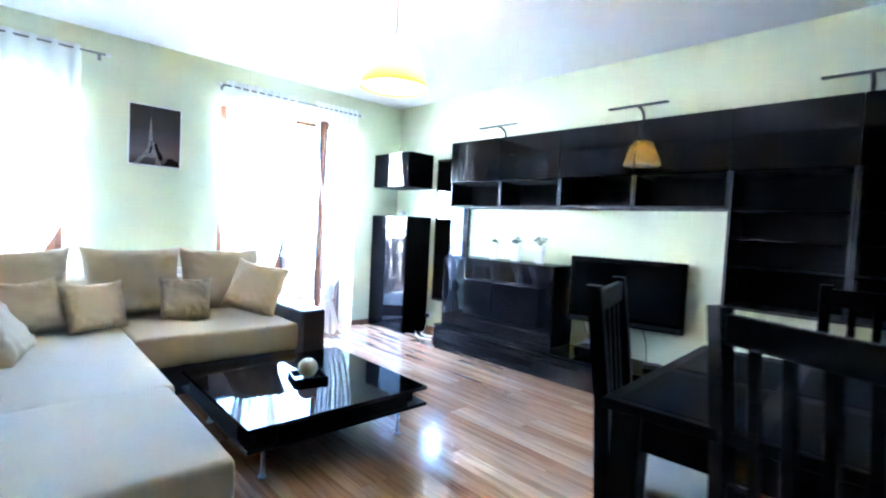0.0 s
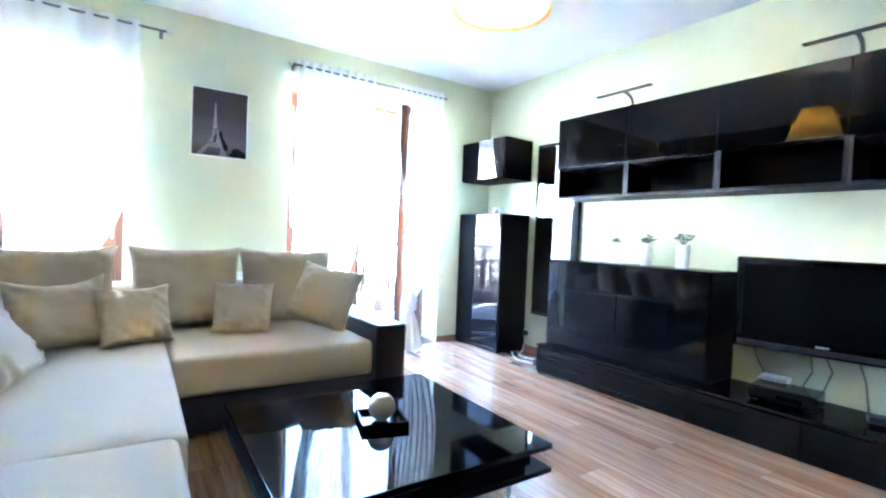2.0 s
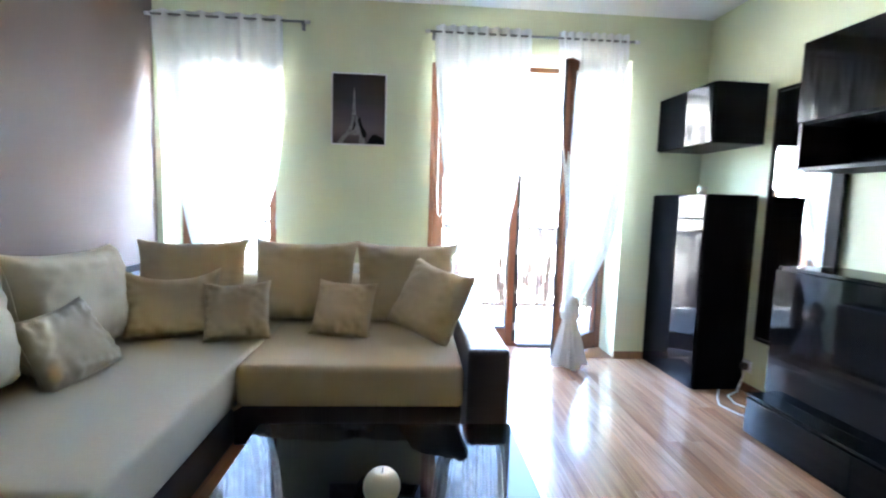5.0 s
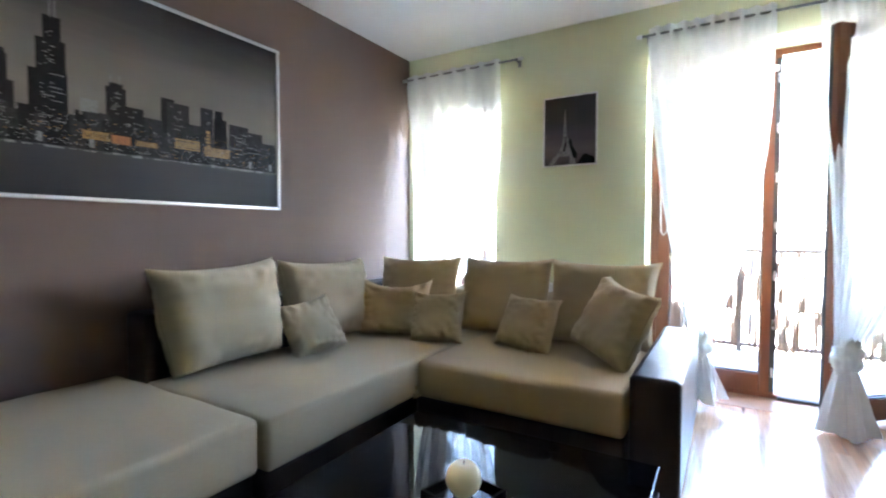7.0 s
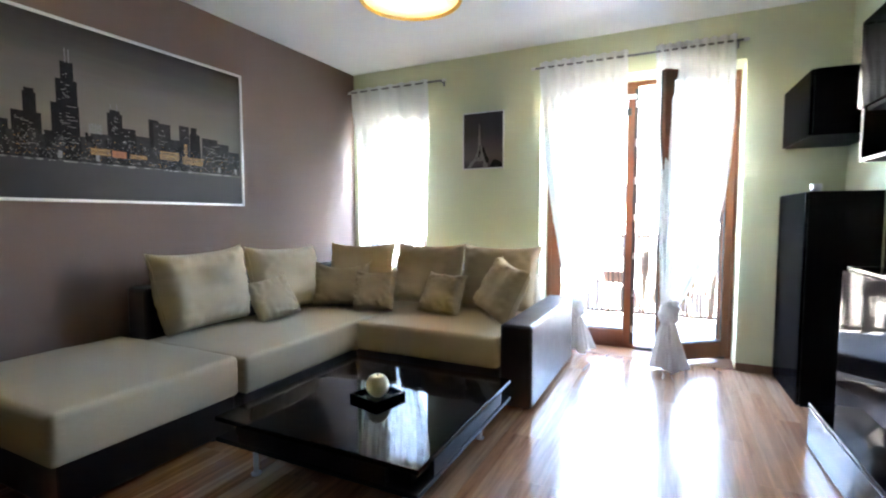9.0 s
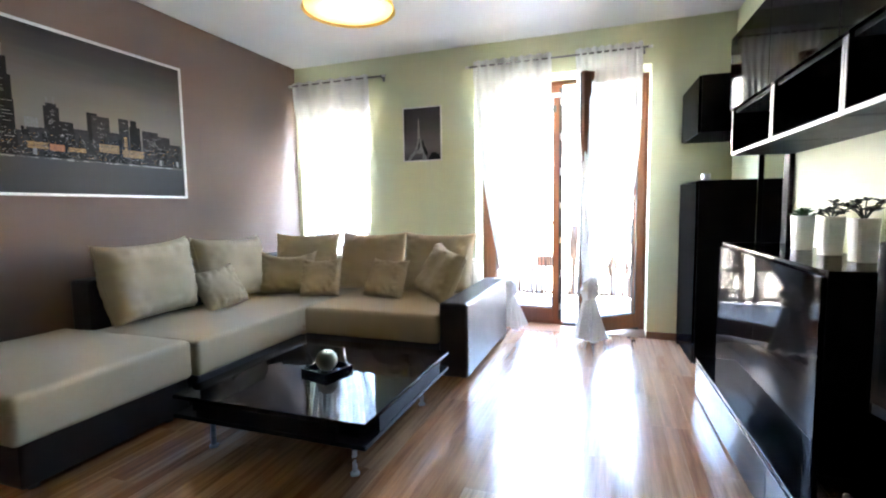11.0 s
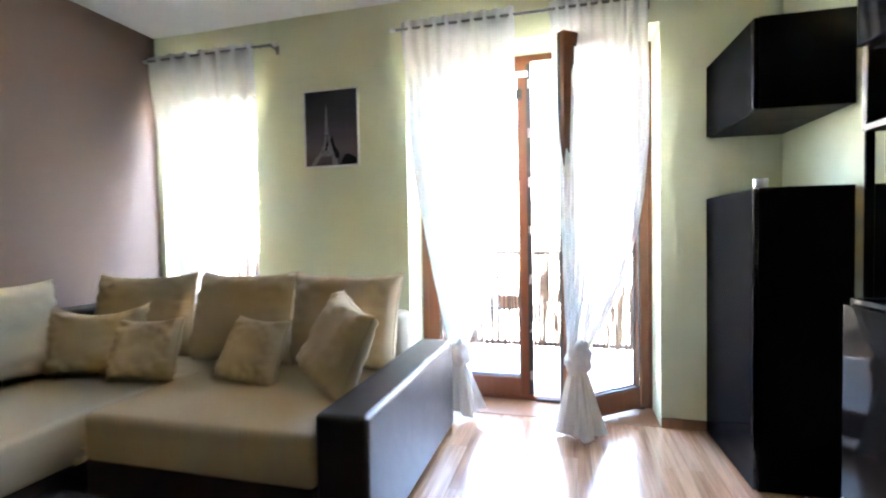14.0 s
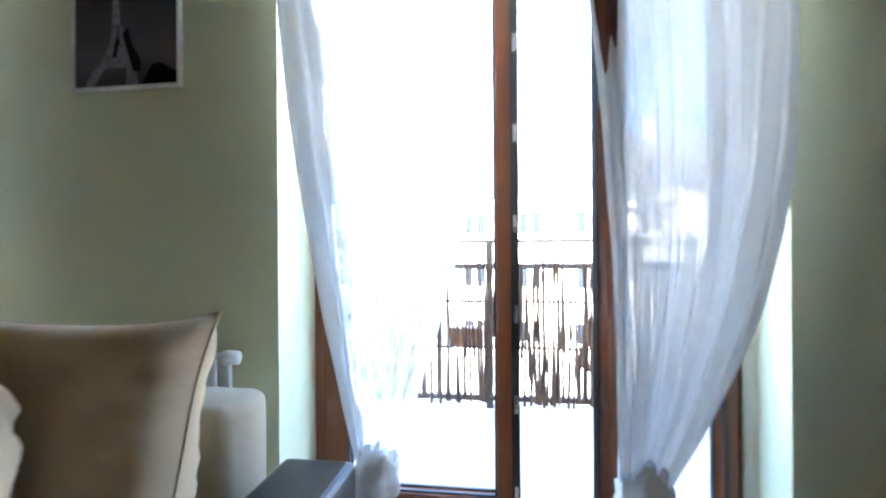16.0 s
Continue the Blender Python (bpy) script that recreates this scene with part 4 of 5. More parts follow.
def curtain(label, x0, x1, kx, ky, kz, foot, pl, pr, seed, half=0.058, loops=9, lace=0.3, folds=5):
    """A voile panel threaded on the rod, drawn in to a knot, with a tail below it."""
    c = thing("sheer_curtain", (kx, ky, foot), label, "curtain", "sheer curtains")
    y_rod, top = 4.90, 2.50
    nu, nv = 90, 70
    bm = bmesh.new()
    vs = []
    for j in range(nv + 1):
        v = j / nv
        z = top + (kz - top) * v
        vv = max(0.0, (2.43 - z) / (2.43 - kz))
        xl = x0 + (kx - half - x0) * vv ** pl
        xr = x1 + (kx + half - x1) * vv ** pr
        row = []
        for i in range(nu + 1):
            u = i / nu
            wave = 0.013 * math.sin(2 * math.pi * loops * u) * (1 - smoothstep(0.0, 0.25, v))
            amp = 0.012 + 0.03 * vv
            fold = amp * (math.sin(2 * math.pi * (folds * u + 0.22 * math.sin(3 * v + seed) + 0.3 * noise.noise(Vector((2.5 * u, 1.5 * v, seed))))) + 0.5 * math.sin(2 * math.pi * (11 * u) + seed + 2 * v)) * smoothstep(0.03, 0.2, v)
            fold *= 1 - 0.55 * smoothstep(0.75, 1, v)
            y = y_rod + (ky - y_rod) * smoothstep(0.0, 0.8, v) + wave + fold
            x = xl + (xr - xl) * u + 0.006 * noise.noise(Vector((u * 6, v * 9, seed)))
            zz = z + (0.012 * abs(math.sin(math.pi * loops * u)) if j == 0 else 0)
            row.append(bm.verts.new((x - kx, y - ky, zz - foot)))
        vs.append(row)
    for j in range(nv):
        for i in range(nu):
            bm.faces.new((vs[j][i], vs[j][i + 1], vs[j + 1][i + 1], vs[j + 1][i]))
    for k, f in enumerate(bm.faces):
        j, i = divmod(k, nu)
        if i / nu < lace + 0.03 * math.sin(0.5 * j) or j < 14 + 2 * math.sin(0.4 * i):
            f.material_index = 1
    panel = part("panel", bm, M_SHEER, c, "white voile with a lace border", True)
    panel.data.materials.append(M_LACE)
    bm = bmesh.new()
    bmesh.ops.create_icosphere(bm, subdivisions=4, radius=1.0)
    for q in bm.verts:
        p = q.co.copy()
        r = 1 + 0.22 * noise.noise(p * 1.9 + Vector((seed, 0, 0))) + 0.12 * noise.noise(p * 5 + Vector((0, seed, 0))) + 0.045 * math.sin(9 * p.z + 4 * math.atan2(p.y, p.x) + 4 * noise.noise(p * 1.5))
        q.co = Vector((p.x * 0.072 * r + 0.012 * p.z, p.y * 0.06 * r, p.z * 0.1 * r + kz - foot - 0.05))
    part("knot", bm, M_KNOT, c, "bunched voile knot", True)
    bm = bmesh.new()
    vs = []
    z1 = kz - 0.10
    for j in range(31):
        v = j / 30
        row = []
        for i in range(97):
            a = 2 * math.pi * i / 96
            f = 1 + 0.28 * math.sin(6 * a + seed) * (0.4 + 0.6 * v) + 0.14 * math.sin(13 * a + 2 * v)
            rx, ry = (0.035 + 0.075 * v ** 0.8) * f, (0.028 + 0.035 * v) * f
            z = z1 + (foot - z1) * v + 0.02 * v * math.sin(3 * a + seed)
            row.append(bm.verts.new((rx * math.cos(a) + 0.02 * v, ry * math.sin(a), z - foot)))
        vs.append(row)
    for j in range(30):
        for i in range(96):
            bm.faces.new((vs[j][i], vs[j][i + 1], vs[j + 1][i + 1], vs[j + 1][i]))
    part("tail", bm, M_LACE, c, "loose voile tail below the knot", True)
    return c


M_KNOT = sheer("voile_bunched", 0.98, 1.0, 1.0, 0.12)
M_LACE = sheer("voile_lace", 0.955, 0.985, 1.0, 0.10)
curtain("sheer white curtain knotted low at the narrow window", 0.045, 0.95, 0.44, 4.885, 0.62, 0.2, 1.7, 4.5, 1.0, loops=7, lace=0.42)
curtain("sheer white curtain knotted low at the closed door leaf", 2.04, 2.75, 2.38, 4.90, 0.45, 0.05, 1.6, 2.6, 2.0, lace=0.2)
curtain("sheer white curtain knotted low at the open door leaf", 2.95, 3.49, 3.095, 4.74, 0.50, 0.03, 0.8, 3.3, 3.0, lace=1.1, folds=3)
ch = part("blind_cord", tube([(2.10, 5.22, 2.2), (2.10, 5.2, 1.3), (2.105, 5.19, 1.14), (2.125, 5.185, 1.11), (2.145, 5.19, 1.14), (2.15, 5.2, 1.3), (2.15, 5.22, 2.2)], 0.004, 6), M_WHITE, None, smooth=True)
tagged(ch, "white looped pull cord hanging beside the door frame", "cord")

# ---------------------------------------------------------------- on the coffee table
M_WAX = plain("ivory_wax", (0.78, 0.70, 0.50), 0.45, 0, 0.05)
tr = thing("candle_tray", (1.833, 2.69, TZ), "small square black tray on the coffee table", "tray", rz=-14)
part("plate", box(-0.085, 0.085, -0.085, 0.085, 0.0, 0.01, 0.002), M_BLACK, tr)
for k in range(4):
    r = part("rim", box(-0.097, 0.085, -0.012, 0.0, 0.0, 0.03, 0.002), M_BLACK, tr)
    r.matrix_basis = pose(0, 0, 0, 0, 0, 90 * k) @ pose(0, -0.085, 0)
cd = thing("candle", (1.833, 2.69, TZ + 0.01), "round ivory ball candle on a black tray", "candle")
R = 0.056
part("wax", lathe([(0.0, 0.0), (0.025, 0.002)] + [(R * math.sin(a), R - R * math.cos(a)) for a in [0.5 + 0.215 * i for i in range(11)]] + [(0.02, 2 * R - 0.008), (0.0, 2 * R - 0.014)], 36), M_WAX, cd, "", True)
part("wick", cyl((0, 0, 2 * R - 0.014), (0.003, 0, 2 * R + 0.002), 0.0015, n=6), M_GASKET, cd)

# ---------------------------------------------------------------- plants on the sideboard
M_POT = plain("white_ceramic", (0.76, 0.75, 0.71), 0.28, 0, 0.04)
M_SOIL = plain("soil", (0.03, 0.02, 0.014), 0.95, 0, 0.4, 40)
M_LEAF = plain("succulent_green", (0.05, 0.11, 0.035), 0.45, 0, 0.35, 30)
M_LEAF2 = plain("succulent_dark", (0.05, 0.065, 0.05), 0.45, 0, 0.35, 30)


def pot(at, kind, label, seed, h=0.165, s=0.041):
    p = thing("potted_succulent", at, label, "plant", "succulents in white pots", rz=8)
    bm = bmesh.new()
    prof = [(s * 0.82, 0), (s * 0.86, 0.004), (s, h - 0.004), (s * 0.98, h), (s * 0.88, h), (s * 0.86, h - 0.02), (0.0, h - 0.02)]
    rings = []
    for r, z in prof:
        ring = []
        for k in range(24):
            a = 2 * math.pi * k / 24 + math.pi / 24
            ca, sa = math.cos(a), math.sin(a)
            q = (abs(ca) ** 5 + abs(sa) ** 5) ** (-1 / 5)
            ring.append(bm.verts.new((r * q * ca, r * q * sa, z)))
        rings.append(ring)
    for r0, r1 in zip(rings, rings[1:]):
        for k in range(24):
            bm.faces.new((r0[k], r0[(k + 1) % 24], r1[(k + 1) % 24], r1[k]))
    bm.faces.new(rings[0][::-1])
    part("pot", bm, M_POT, p, "tall square white ceramic pot")
    part("soil", box(-s * 0.8, s * 0.8, -s * 0.8, s * 0.8, h - 0.019, h - 0.010), M_SOIL, p)
    rg = random.Random(seed)

    def leaf(base, d, up, ln, w):
        d = Vector(d).normalized()
        side = d.cross(Vector((0, 0, 1))).normalized()
        bm = bmesh.new()
        rr = []
        for t, ww in ((0, 0.35), (0.25, 0.85), (0.55, 1.0), (0.8, 0.7), (1.0, 0.08)):
            c = Vector(base) + d * ln * t * math.cos(up * (1 - 0.3 * t)) + Vector((0, 0, ln * t * math.sin(up * (1 - 0.3 * t))))
            rr.append([bm.verts.new(c + side * w * ww * math.cos(a) + Vector((0, 0, 1)) * w * 0.32 * ww * math.sin(a)) for a in [k * math.pi / 3 for k in range(6)]])
        for a, b in zip(rr, rr[1:]):
            for k in range(6):
                bm.faces.new((a[k], a[(k + 1) % 6], b[(k + 1) % 6], b[k]))
        bm.faces.new(rr[-1])
        return part("leaf", bm, M_LEAF if kind == 0 else M_LEAF2, p, "", True)
    z0 = h - 0.012
    if kind == 0:
        for ring, (n, up, ln) in enumerate(((7, 0.45, 0.05), (6, 0.85, 0.045), (4, 1.25, 0.038))):
            for k in range(n):
                a = 2 * math.pi * k / n + ring * 0.4
                leaf((0, 0, z0 + ring * 0.006), (math.cos(a), math.sin(a), 0), up, 1.35 * ln, 0.013)
    else:
        for q in range(11):
            a, r = 2.4 * q, s * (0.15 + 1.0 * math.sqrt(q / 11)) * (1.0 if kind == 1 else 1.2)
            sx, sy, sz = r * math.cos(a), r * math.sin(a), 0.02 + 0.045 * rg.random() * (1.2 - 0.5 * q / 11) + (0.012 if kind == 2 else 0.0)
            part("stem", tube([(0, 0, z0), (sx * 0.5, sy * 0.5, z0 + sz * 0.7), (sx, sy, z0 + sz)], 0.0025, 5), M_LEAF2, p)
            for k in range(6):
                b_ = 2 * math.pi * k / 6 + rg.random()
                leaf((sx, sy, z0 + sz), (math.cos(b_), math.sin(b_), 0), 0.1 + 0.8 * rg.random(), 0.022 + 0.012 * rg.random(), 0.0085)
    return p


pot((4.07, 3.30, 0.938), 0, "small green rosette succulent in a tall white pot", 1)
pot((4.08, 3.04, 0.938), 1, "bushy dark succulent in a tall white pot", 2)
pot((4.07, 2.76, 0.938), 2, "branching dark succulent in a tall white pot", 3)
gl = thing("tea_light", (3.9, 4.55, 1.333), "small silvery tea light glass on the corner cabinet", "tea light")
part("cup", lathe([(0.0, 0.0), (0.028, 0.0), (0.032, 0.055), (0.029, 0.055), (0.026, 0.004), (0.0, 0.004)], 24), M_CHROME, gl, "", True)
part("wax", lathe([(0.0, 0.005), (0.025, 0.005), (0.027, 0.032), (0.0, 0.032)], 24), M_WAX, gl)
gl2 = thing("tea_light", (3.9, 4.62, 2.06), "small white tea light on the wall cabinet", "tea light")
part("cup", lathe([(0.0, 0.0), (0.022, 0.0), (0.024, 0.03), (0.0, 0.03)], 24), M_WHITE, gl2, "", True)

# ---------------------------------------------------------------- lamps on the cabinets
for yy in (3.11, 1.81, 0.53):
    cl = thing("cabinet_lamp", (3.912, yy, 2.092), "slim black cabinet lamp with a long bar head", "cabinet lamp", "lamps on the wall cabinets")
    part("base", box(-0.02, 0.05, -0.025, 0.025, 0.0, 0.012, 0.002), M_GASKET, cl)
    part("arm", tube([(0.0, 0, 0.01), (-0.005, 0, 0.045), (-0.03, 0, 0.075), (-0.075, 0, 0.09), (-0.12, 0, 0.095)], 0.011, 8), M_GASKET, cl, "", True)
    part("head", box(-0.145, -0.105, -0.22, 0.22, 0.088, 0.098, 0.003), M_GASKET, cl, "thin dark bar")

# ---------------------------------------------------------------- television bits on the bench
bx = thing("settop_box", (3.93, 2.06, 0.235), "black set-top box on the low bench", "set-top box", rz=6)
part("case", box(-0.11, 0.11, -0.16, 0.16, 0.006, 0.085, 0.012, 3), M_BEZEL, bx)
part("display", box(-0.113, -0.108, -0.1, 0.02, 0.03, 0.055), M_SCREEN, bx)
for sx in (-0.08, 0.08):
    for sy in (-0.12, 0.12):
        part("foot", cyl((sx, sy, 0), (sx, sy, 0.008), 0.01, n=10), M_GASKET, bx)
rt = thing("router", (4.03, 2.15, 0.321), "small grey router leaning on the set-top box", "router", rz=6)
part("case", box(-0.05, 0.05, -0.07, 0.07, 0.0, 0.025, 0.006, 2), plain("grey_plastic", (0.35, 0.35, 0.36), 0.4), rt)
rem = thing("power_adapter", (4.0, 1.66, 0.235), "black power adapter lying on the low bench", "power adapter", rz=20)
part("case", box(-0.045, 0.045, -0.06, 0.06, 0.0, 0.035, 0.008, 2), M_GASKET, rem)
for pts, lab in (([(4.08, 2.3, 0.56), (4.1, 2.28, 0.42), (4.08, 2.2, 0.3), (4.0, 2.12, 0.262), (4.0, 2.1, 0.26)], ""),
                 ([(4.08, 2.0, 0.55), (4.09, 1.99, 0.4), (4.06, 2.02, 0.32), (4.045, 2.0, 0.3)], ""),
                 ([(4.08, 1.95, 0.55), (4.1, 1.9, 0.42), (4.06, 1.93, 0.3), (4.03, 1.96, 0.29)], ""),
                 ([(4.09, 1.8, 0.55), (4.12, 1.76, 0.4), (4.1, 1.74, 0.27), (4.05, 1.72, 0.242), (4.01, 1.68, 0.25)], "")):
    tagged(part("cable", tube(pts, 0.004, 6), M_GASKET, None, "", True), "thin black cable hanging from the television", "cable", "television cables")
tagged(part("cable", tube([(4.0, 4.34, 0.006), (3.9, 4.22, 0.006), (3.83, 4.1, 0.006), (3.86, 3.96, 0.006), (3.96, 3.9, 0.006), (4.02, 3.98, 0.006), (3.95, 4.12, 0.006), (3.99, 4.24, 0.006), (4.1, 4.3, 0.01), (4.15, 4.315, 0.12), (4.168, 4.32, 0.18)], 0.0055, 8), M_WHITE, None, "", True), "white cable loop lying on the floor by the corner cabinet", "cable")
ps = thing("power_strip", (3.92, 3.86, 0), "short black power strip on the floor beside the bench", "power strip", rz=10)
part("case", box(-0.03, 0.03, -0.09, 0.09, 0, 0.04, 0.006, 2), M_GASKET, ps)
so = thing("wall_socket", (W - 0.001, 4.32, 0.18), "dark plug in a wall socket near the floor", "socket")
part("plate", box(-0.01, 0.0, -0.04, 0.04, -0.04, 0.04, 0.004, 2), M_WHITE, so)
part("plug", box(-0.045, -0.01, -0.022, 0.022, -0.022, 0.022, 0.006, 2), M_GASKET, so)

# ---------------------------------------------------------------- radiator behind the sofa
ra = thing("radiator", (1.75, N - 0.06, 0.12), "white panel radiator behind the sofa back", "radiator")
part("front_panel", box(-0.8, 0.12, -0.05, -0.03, 0, 0.62, 0.008, 2), M_WHITE, ra)
for k in range(23):
    part("rib", box(-0.785 + k * 0.039, -0.765 + k * 0.039, -0.055, -0.05, 0.04, 0.58, 0.002), M_WHITE, ra)
part("back_panel", box(-0.8, 0.12, 0.03, 0.05, 0, 0.62, 0.008, 2), M_WHITE, ra)
part("valve", lathe([(0.0, 0.0), (0.02, 0.0), (0.024, 0.01), (0.022, 0.05), (0.0, 0.055)], 20, (0, 0, 0)), M_WHITE, ra, "white thermostat knob", True).matrix_basis = pose(0.13, -0.02, 0.62, 0, 90, 0)
part("pipe", cyl((0.15, -0.02, -0.12), (0.15, -0.02, 0.6), 0.008), M_WHITE, ra)

# ---------------------------------------------------------------- fittings of the balcony door
part("head_fitting", box(0.66, 0.77, -0.095, -0.06, 2.20, 2.235, 0.005, 2), M_WHITE, door, "white blind fitting")
part("head_fitting", box(0.69, 0.73, -0.09, -0.06, 2.06, 2.12, 0.005, 2), M_GASKET, door, "dark clip")

rb = thing("roller_blind", (WX0 + 0.42, 5.262, 2.14), "pale roller blind wound up at the narrow window", "roller blind")
part("cassette", box(-0.375, 0.375, -0.025, 0.022, 0.075, 0.135, 0.012, 3), M_WHITE, rb)
part("blind_cloth", box(-0.36, 0.36, -0.004, 0.0, 0.012, 0.076), M_WHITE, rb)
part("bottom_bar", box(-0.365, 0.365, -0.01, 0.006, 0.0, 0.016, 0.004), M_WHITE, rb)

# ---------------------------------------------------------------- dining table and chairs
M_DARKW = plain("dark_stained_wood", (0.0035, 0.003, 0.003), 0.36, 0, 0.35, 8, 150, 0.15, spec=0.06)
M_CREAM = fabric("cream_seat", (0.62, 0.60, 0.54))
M_MAT = fabric("slate_placemat", (0.012, 0.014, 0.016), 300, 0.1, 0.7, 0.0)
dt = thing("dining_table", (2.305, 0.035, 0), "dark-stained wooden dining table with square legs", "dining table", rz=4)
HX, HY = 0.50, 0.80
part("tabletop", box(-HX, HX, -HY, HY, 0.74, 0.77, 0.004, 2), M_DARKW, dt)
for s in (-1, 1):
    part("apron", box(-HX + 0.1, HX - 0.1, s * (HY - 0.05) - 0.011, s * (HY - 0.05) + 0.011, 0.64, 0.739), M_DARKW, dt)
    part("apron", box(s * (HX - 0.05) - 0.011, s * (HX - 0.05) + 0.011, -HY + 0.1, HY - 0.1, 0.64, 0.739), M_DARKW, dt)
    for q in (-1, 1):
        part("leg", box(s * (HX - 0.06) - 0.04, s * (HX - 0.06) + 0.04, q * (HY - 0.06) - 0.04, q * (HY - 0.06) + 0.04, 0, 0.739, 0.004, 2), M_DARKW, dt)
for x, y, rz in ((1.99, 0.63, 4), (2.46, 0.66, 4), (2.01, 0.29, 4), (2.49, 0.32, 5)):
    pm = part("placemat", box(-0.2, 0.2, -0.145, 0.145, 0, 0.004, 0.001), M_MAT)
    tagged(pm, "dark slate-grey woven placemat on the dining table", "placemat", "placemats")
    pm.matrix_basis = pose(x, y, 0.77, 0, 0, rz)


def dining_chair(label):
    """Faces +y; the back stands at y 0."""
    c = thing("dining_chair", (0, 0, 0), label, "chair", "dining chairs")
    for s in (-1, 1):
        bm = bmesh.new()
        pts = [(0.05, 0.0), (0.015, 0.46), (0.0, 0.72), (-0.045, 1.07)]
        for (ya, za), (yb_, zb) in zip(pts, pts[1:]):
            a = [bm.verts.new((s * 0.2 + dx, ya + dy, za)) for dx, dy in ((-0.019, -0.022), (0.019, -0.022), (0.019, 0.022), (-0.019, 0.022))]
            b = [bm.verts.new((s * 0.2 + dx, yb_ + dy, zb)) for dx, dy in ((-0.019, -0.022), (0.019, -0.022), (0.019, 0.022), (-0.019, 0.022))]
            for k in range(4):
                bm.faces.new((a[k], a[(k + 1) % 4], b[(k + 1) % 4], b[k]))
            bm.faces.new(b)
            bm.faces.new(a[::-1])
        bmesh.ops.remove_doubles(bm, verts=bm.verts, dist=0.0005)
        part("back_leg", bm, M_DARKW, c)
        part("leg", box(s * 0.2 - 0.02, s * 0.2 + 0.02, 0.38, 0.42, 0, 0.43, 0.003), M_DARKW, c)
        part("seat_rail", box(s * 0.2 - 0.012, s * 0.2 + 0.012, 0.03, 0.38, 0.37, 0.43, 0.002), M_DARKW, c)
    for za, zb, y in ((0.985, 1.055, -0.037), (0.6, 0.645, 0.006)):
        part("back_rail", box(-0.182, 0.182, y - 0.012, y + 0.012, za, zb, 0.003), M_DARKW, c)
    for x in (-0.115, -0.04, 0.04, 0.115):
        bm = bmesh.new()
        add_box(bm, x - 0.013, x + 0.013, -0.007, 0.007, 0.64, 0.99)
        for v in bm.verts:
            v.co.y += -0.035 * smoothstep(0.63, 0.995, v.co.z)
        part("back_slat", bm, M_DARKW, c)
    part("front_rail", box(-0.18, 0.18, 0.388, 0.412, 0.37, 0.43, 0.002), M_DARKW, c)
    st = part("seat", pad(0.42, 0.40, 0.06, 0.01, 0.02, 10, 10, 3, 0.015), M_CREAM, c, "cream upholstered seat", True)
    st.location = (-0.21, 0.025, 0.431)
    return c


ch_a = dining_chair("dark-stained slatted dining chair drawn up to the table")
ch_a.matrix_basis = pose(1.722, 0.318, 0, 0, 0, -112)
copy_thing(ch_a, pose(2.04, 0.905, 0, 0, 0, 197))
copy_thing(ch_a, pose(2.94, 0.29, 0, 0, 0, 100))

# ---------------------------------------------------------------- balcony and beyond
M_CONC = plain("balcony_screed", (0.36, 0.36, 0.35), 0.75, 0, 0.15, 2.0, 60, 0.2)
M_RAIL = plain("railing_paint", (0.06, 0.05, 0.045), 0.5)
M_REED = plain("reed_brown", (0.06, 0.032, 0.02), 0.8, 0, 0.45, 20, 200, 0.4)
M_GRASS = plain("yard_paving", (0.22, 0.22, 0.2), 0.9, 0, 0.4, 0.3, 5, 0.3)
M_FACADE = wall_paint("white_render", (0.62, 0.6, 0.56))
M_PANE = plain("far_window_glass", (0.012, 0.015, 0.02), 0.35, 0, 0.2, 0.5, spec=0.08)
M_ROOF = plain("grey_roof", (0.12, 0.12, 0.13), 0.7, 0, 0.2, 1, 10, 0.3)
structure("balcony", box(-2.5, 6.5, NO, 6.98, -0.2, -0.03), M_CONC, "pale grey balcony floor outside the door", "balcony")
structure("ground", box(-300, 300, -300, 300, -6.3, -6.0), M_GRASS, "pale paved ground below the balcony", "ground")
# unseen walls added around the room to keep the sun off the balcony
bm = bmesh.new()
add_box(bm, -7, -0.2, S - 0.2, NO, -6, 6)
add_box(bm, W + 0.5, 11, S - 0.2, NO, -6, 6)
add_box(bm, -0.2, W + 0.5, S - 0.2, NO, CEIL + 0.2, 6)
add_box(bm, -0.2, W + 0.5, S - 0.2, NO, -6, -0.12)
structure("building_shell", bm, M_FACADE, "unseen plain pale rendered walls added to shade the balcony", "wall")

RY = 6.85
rl = thing("balcony_railing", (2.0, RY, -0.03), "dark metal balcony railing with horizontal bars", "railing")
part("top_rail", box(-4.4, 4.4, -0.02, 0.02, 1.145, 1.17, 0.004), M_RAIL, rl)
part("mid_rail", box(-4.4, 4.4, -0.025, 0.025, 0.965, 1.005, 0.004), M_RAIL, rl)
part("low_rail", box(-4.4, 4.4, -0.025, 0.025, 0.05, 0.09, 0.004), M_RAIL, rl)
for x in (-3.95, -2.42, -0.89, 0.635, 2.16, 3.7):
    part("post", box(x - 0.025, x + 0.025, -0.02, 0.02, 0.0, 1.145, 0.003), M_RAIL, rl)
for z in (0.42, 0.74):
    part("bar", cyl((-4.4, 0, z), (4.4, 0, z), 0.01, n=8), M_RAIL, rl)
rg = random.Random(7)
sc = bmesh.new()
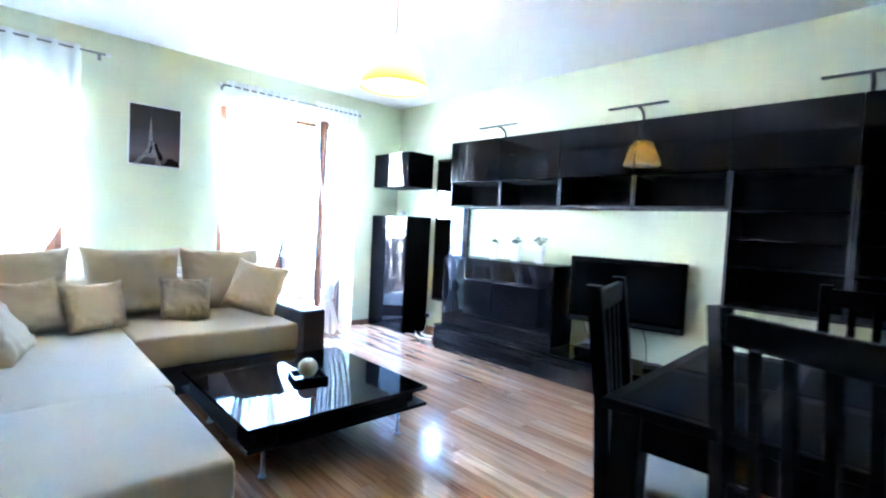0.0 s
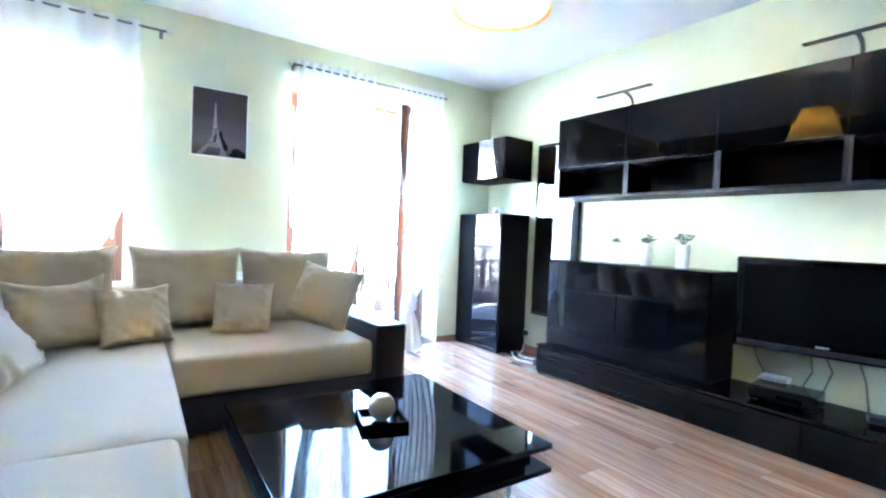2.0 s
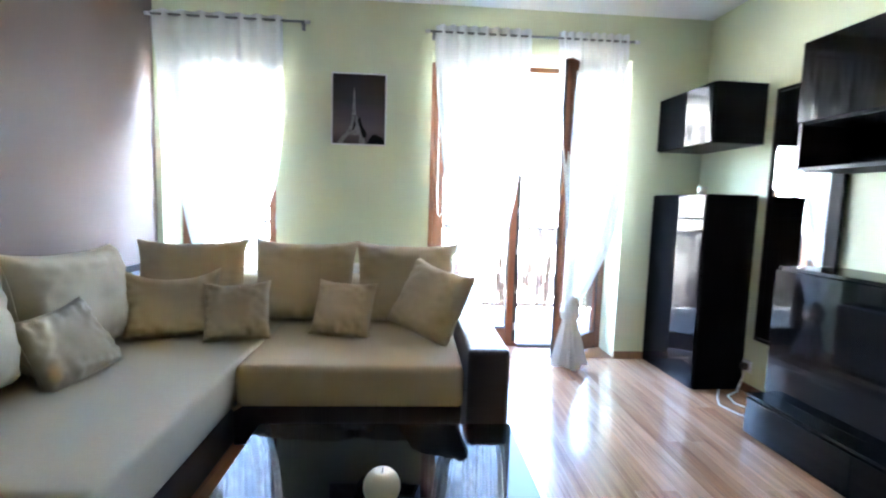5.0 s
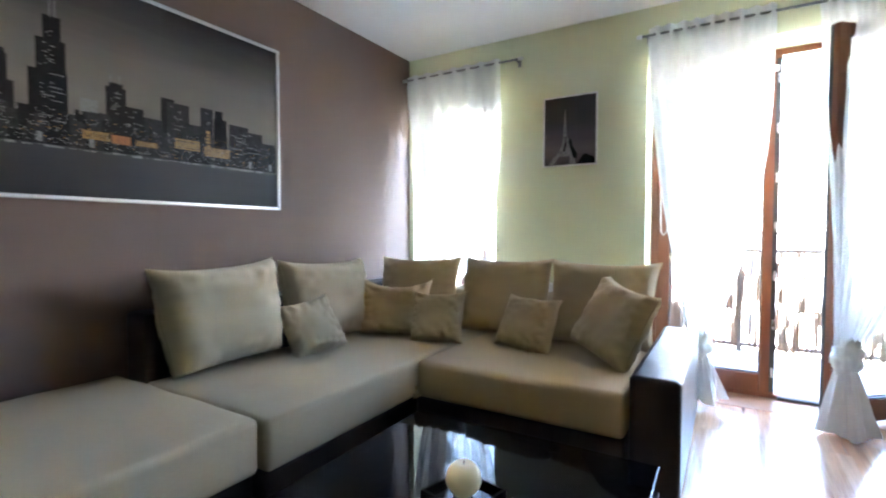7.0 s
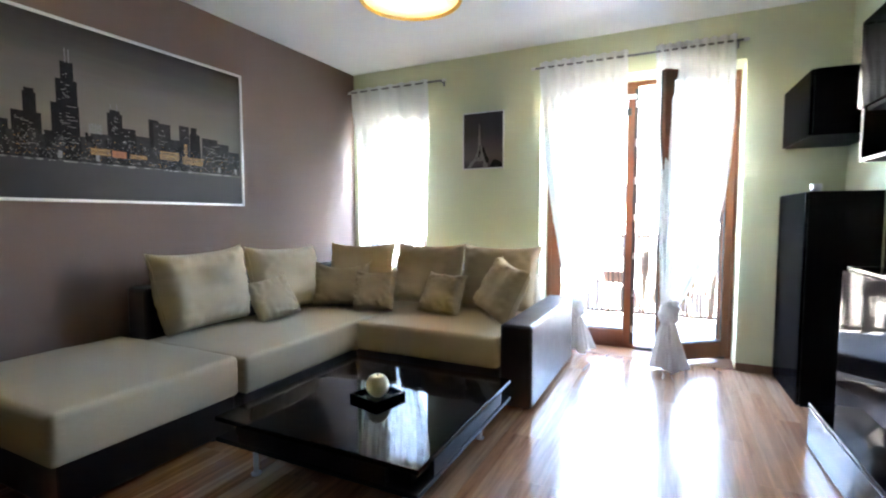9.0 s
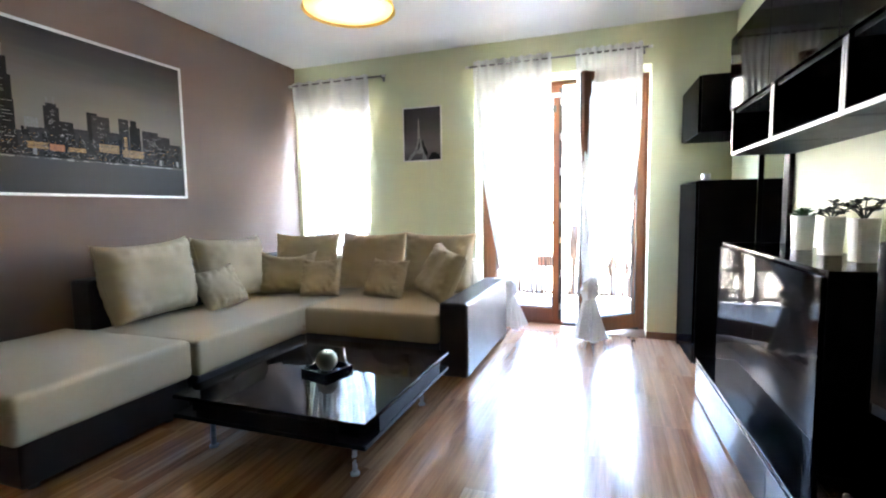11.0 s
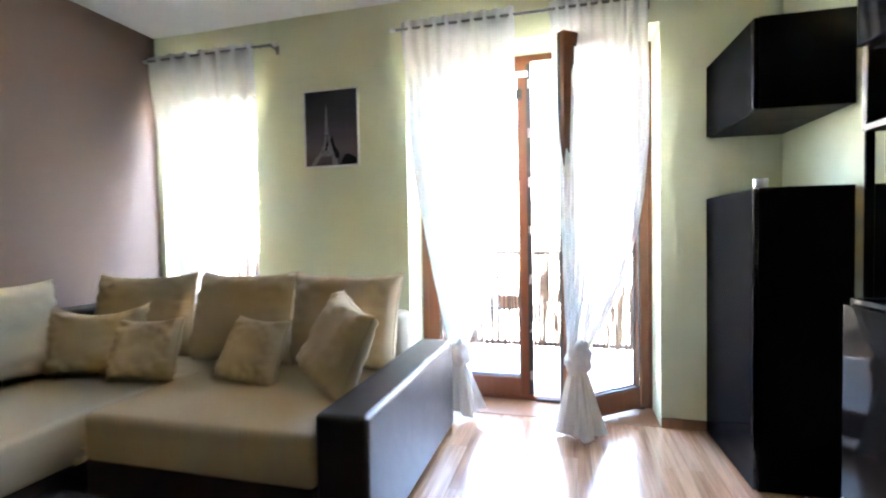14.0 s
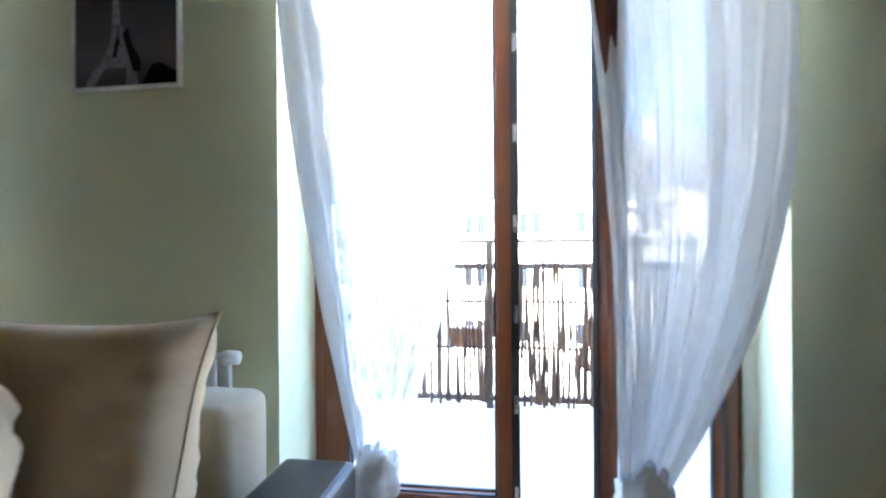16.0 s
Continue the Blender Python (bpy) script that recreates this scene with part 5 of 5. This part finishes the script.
for layer in range(2):
    x = -4.35
    while x < 4.35:
        gap = noise.noise(Vector((x * 2.3, 3.0 * layer, 0)))
        z0, z1 = 0.03 + 0.05 * rg.random(), 0.95 + 0.13 * rg.random()
        if rg.random() < 0.3:
            z0 += 0.45 * rg.random()
        if rg.random() < 0.3:
            z1 -= 0.55 * rg.random()
        lean = 0.06 * (rg.random() - 0.5)
        add_cyl(sc, (x, -0.04 - 0.02 * layer, z0), (x + lean, -0.04 - 0.02 * layer + 0.014 * (rg.random() - 0.5), z1), 0.008 + 0.007 * rg.random(), 0.006, 5)
        x += (0.011 + 0.024 * rg.random() * (1.0 + 1.6 * max(0, gap))) * (1.7 if 0.15 < x < 0.72 else 1.0)
reed = tagged(part("reed_screen", sc, M_REED), "patchy brown reed screen tied to the railing", "reed screen", kind="stuff")
reed.location = (2.0, RY, -0.03)
pb = thing("railing_planter", (2.466, RY + 0.12, 0.38), "brown plastic planter box hung on the railing", "planter")
part("box", box(-0.12, 0.12, -0.07, 0.07, 0, 0.13, 0.01, 2), plain("terracotta_plastic", (0.24, 0.11, 0.06), 0.6), pb)
part("hook", add_box(box(-0.1, -0.08, -0.14, -0.06, 0.14, 0.15), 0.08, 0.1, -0.14, -0.06, 0.14, 0.15), M_RAIL, pb)

bt = thing("balcony_table", (4.4, 6.3, -0.03), "small round folding metal table on the balcony", "table")
part("tabletop", lathe([(0.0, 0.7), (0.3, 0.7), (0.31, 0.71), (0.3, 0.725), (0.0, 0.725)], 32), M_RAIL, bt)
for s in (-1, 1):
    part("leg", tube([(-0.26, s * 0.18, 0), (0.22, s * 0.18, 0.69)], 0.011, 8), M_RAIL, bt)
    part("leg", tube([(0.26, s * 0.16, 0), (-0.22, s * 0.16, 0.69)], 0.011, 8), M_RAIL, bt)
part("stretcher", tube([(0.0, -0.18, 0.37), (0.0, 0.18, 0.37)], 0.009, 8), M_RAIL, bt)


def house(at, w, d, h, label, rz=0, floors=3, cols=6):
    hs = thing("house", at, label, "house", "houses across the street", rz=rz)
    wl = part("wall", box(-w / 2, w / 2, 0, d, 0, h), M_FACADE, hs)
    bm = bmesh.new()
    a = [bm.verts.new(p) for p in ((-w / 2 - 0.5, -0.6, h), (w / 2 + 0.5, -0.6, h), (w / 2 + 0.5, d + 0.6, h), (-w / 2 - 0.5, d + 0.6, h), (-w / 2 - 0.5, d / 2, h + d * 0.36), (w / 2 + 0.5, d / 2, h + d * 0.36))]
    for q in ((0, 1, 5, 4), (2, 3, 4, 5), (1, 2, 5), (3, 0, 4), (3, 2, 1, 0)):
        bm.faces.new([a[i] for i in q])
    rf = part("roof", bm, M_ROOF, hs, "grey pitched roof")
    part("chimney", box(w * 0.2, w * 0.2 + 0.9, d * 0.3, d * 0.3 + 0.8, h, h + d * 0.36 + 0.8, 0.03), M_FACADE, rf)
    for f in range(floors):
        for k in range(cols):
            x = -w / 2 + (k + 0.5) * w / cols
            z = 1.0 + f * (h - 0.5) / floors
            for s in (-0.42, 0.42):
                wf = part("window", frame_bars(0.62, 1.4, 0.06, 0.05, -0.05), M_WHITE, hs)
                wf.location = (x + s, 0, z)
                part("pane", box(-0.25, 0.25, -0.03, -0.002, 0.06, 1.34), M_PANE, wf)
    return hs


house((-12.5, 30, -6), 20, 11, 14.5, "long white rendered house with paired narrow windows", 6, 4, 6)
house((7.6, 34, -6), 18, 11, 11.0, "white rendered house with a grey pitched roof", -8, 3, 5)
house((38, 40, -6), 18, 12, 12.0, "pale house farther down the street", -20, 3, 5)

# ---------------------------------------------------------------- the east wall stands two degrees out of square
EAST = Matrix.Translation((W, N, 0)) @ pose(0, 0, 0, 0, 0, 2.2) @ Matrix.Translation((-W, -N, 0))
ALONG_EAST = ("wall_east", "wall_cabinet", "tall_wall_cabinet", "corner_cabinet", "corner_wall_cabinet", "sideboard", "tv_bench", "wall_mirror", "television", "potted_succulent",
              "tea_light", "cabinet_lamp", "settop_box", "router", "power_adapter", "cable", "power_strip", "wall_socket")
for ob in list(scene.objects):
    if ob.parent is None and (ob == east_board or ob.name.split(".")[0] in ALONG_EAST):
        ob.matrix_basis = EAST @ ob.matrix_basis

# ---------------------------------------------------------------- laminate boards
BW, BL = 0.193, 1.285
board_mesh = {}
for i in range(int(math.ceil((W + 0.28) / BW))):
    x0 = i * BW
    w = min(BW, W + 0.28 - x0)
    y = S - (0.43 * i) % BL
    while y < N:
        a, b = max(y, S), min(y + BL, N)
        key = (round(w, 4), round(b - a, 4))
        if b - a > 0.01:
            if key not in board_mesh:
                bmx = box(0.0002, w - 0.0002, 0.0002, b - a - 0.0002, -0.009, 0.0, 0.0003)
                me = bpy.data.meshes.new("floorboard")
                bmx.to_mesh(me)
                bmx.free()
                me.materials.append(M_FLOOR)
                board_mesh[key] = me
            ob = new("floorboard", board_mesh[key])
            ob.location = (x0, a, 0)
            ob.parent = floor
        y += BL
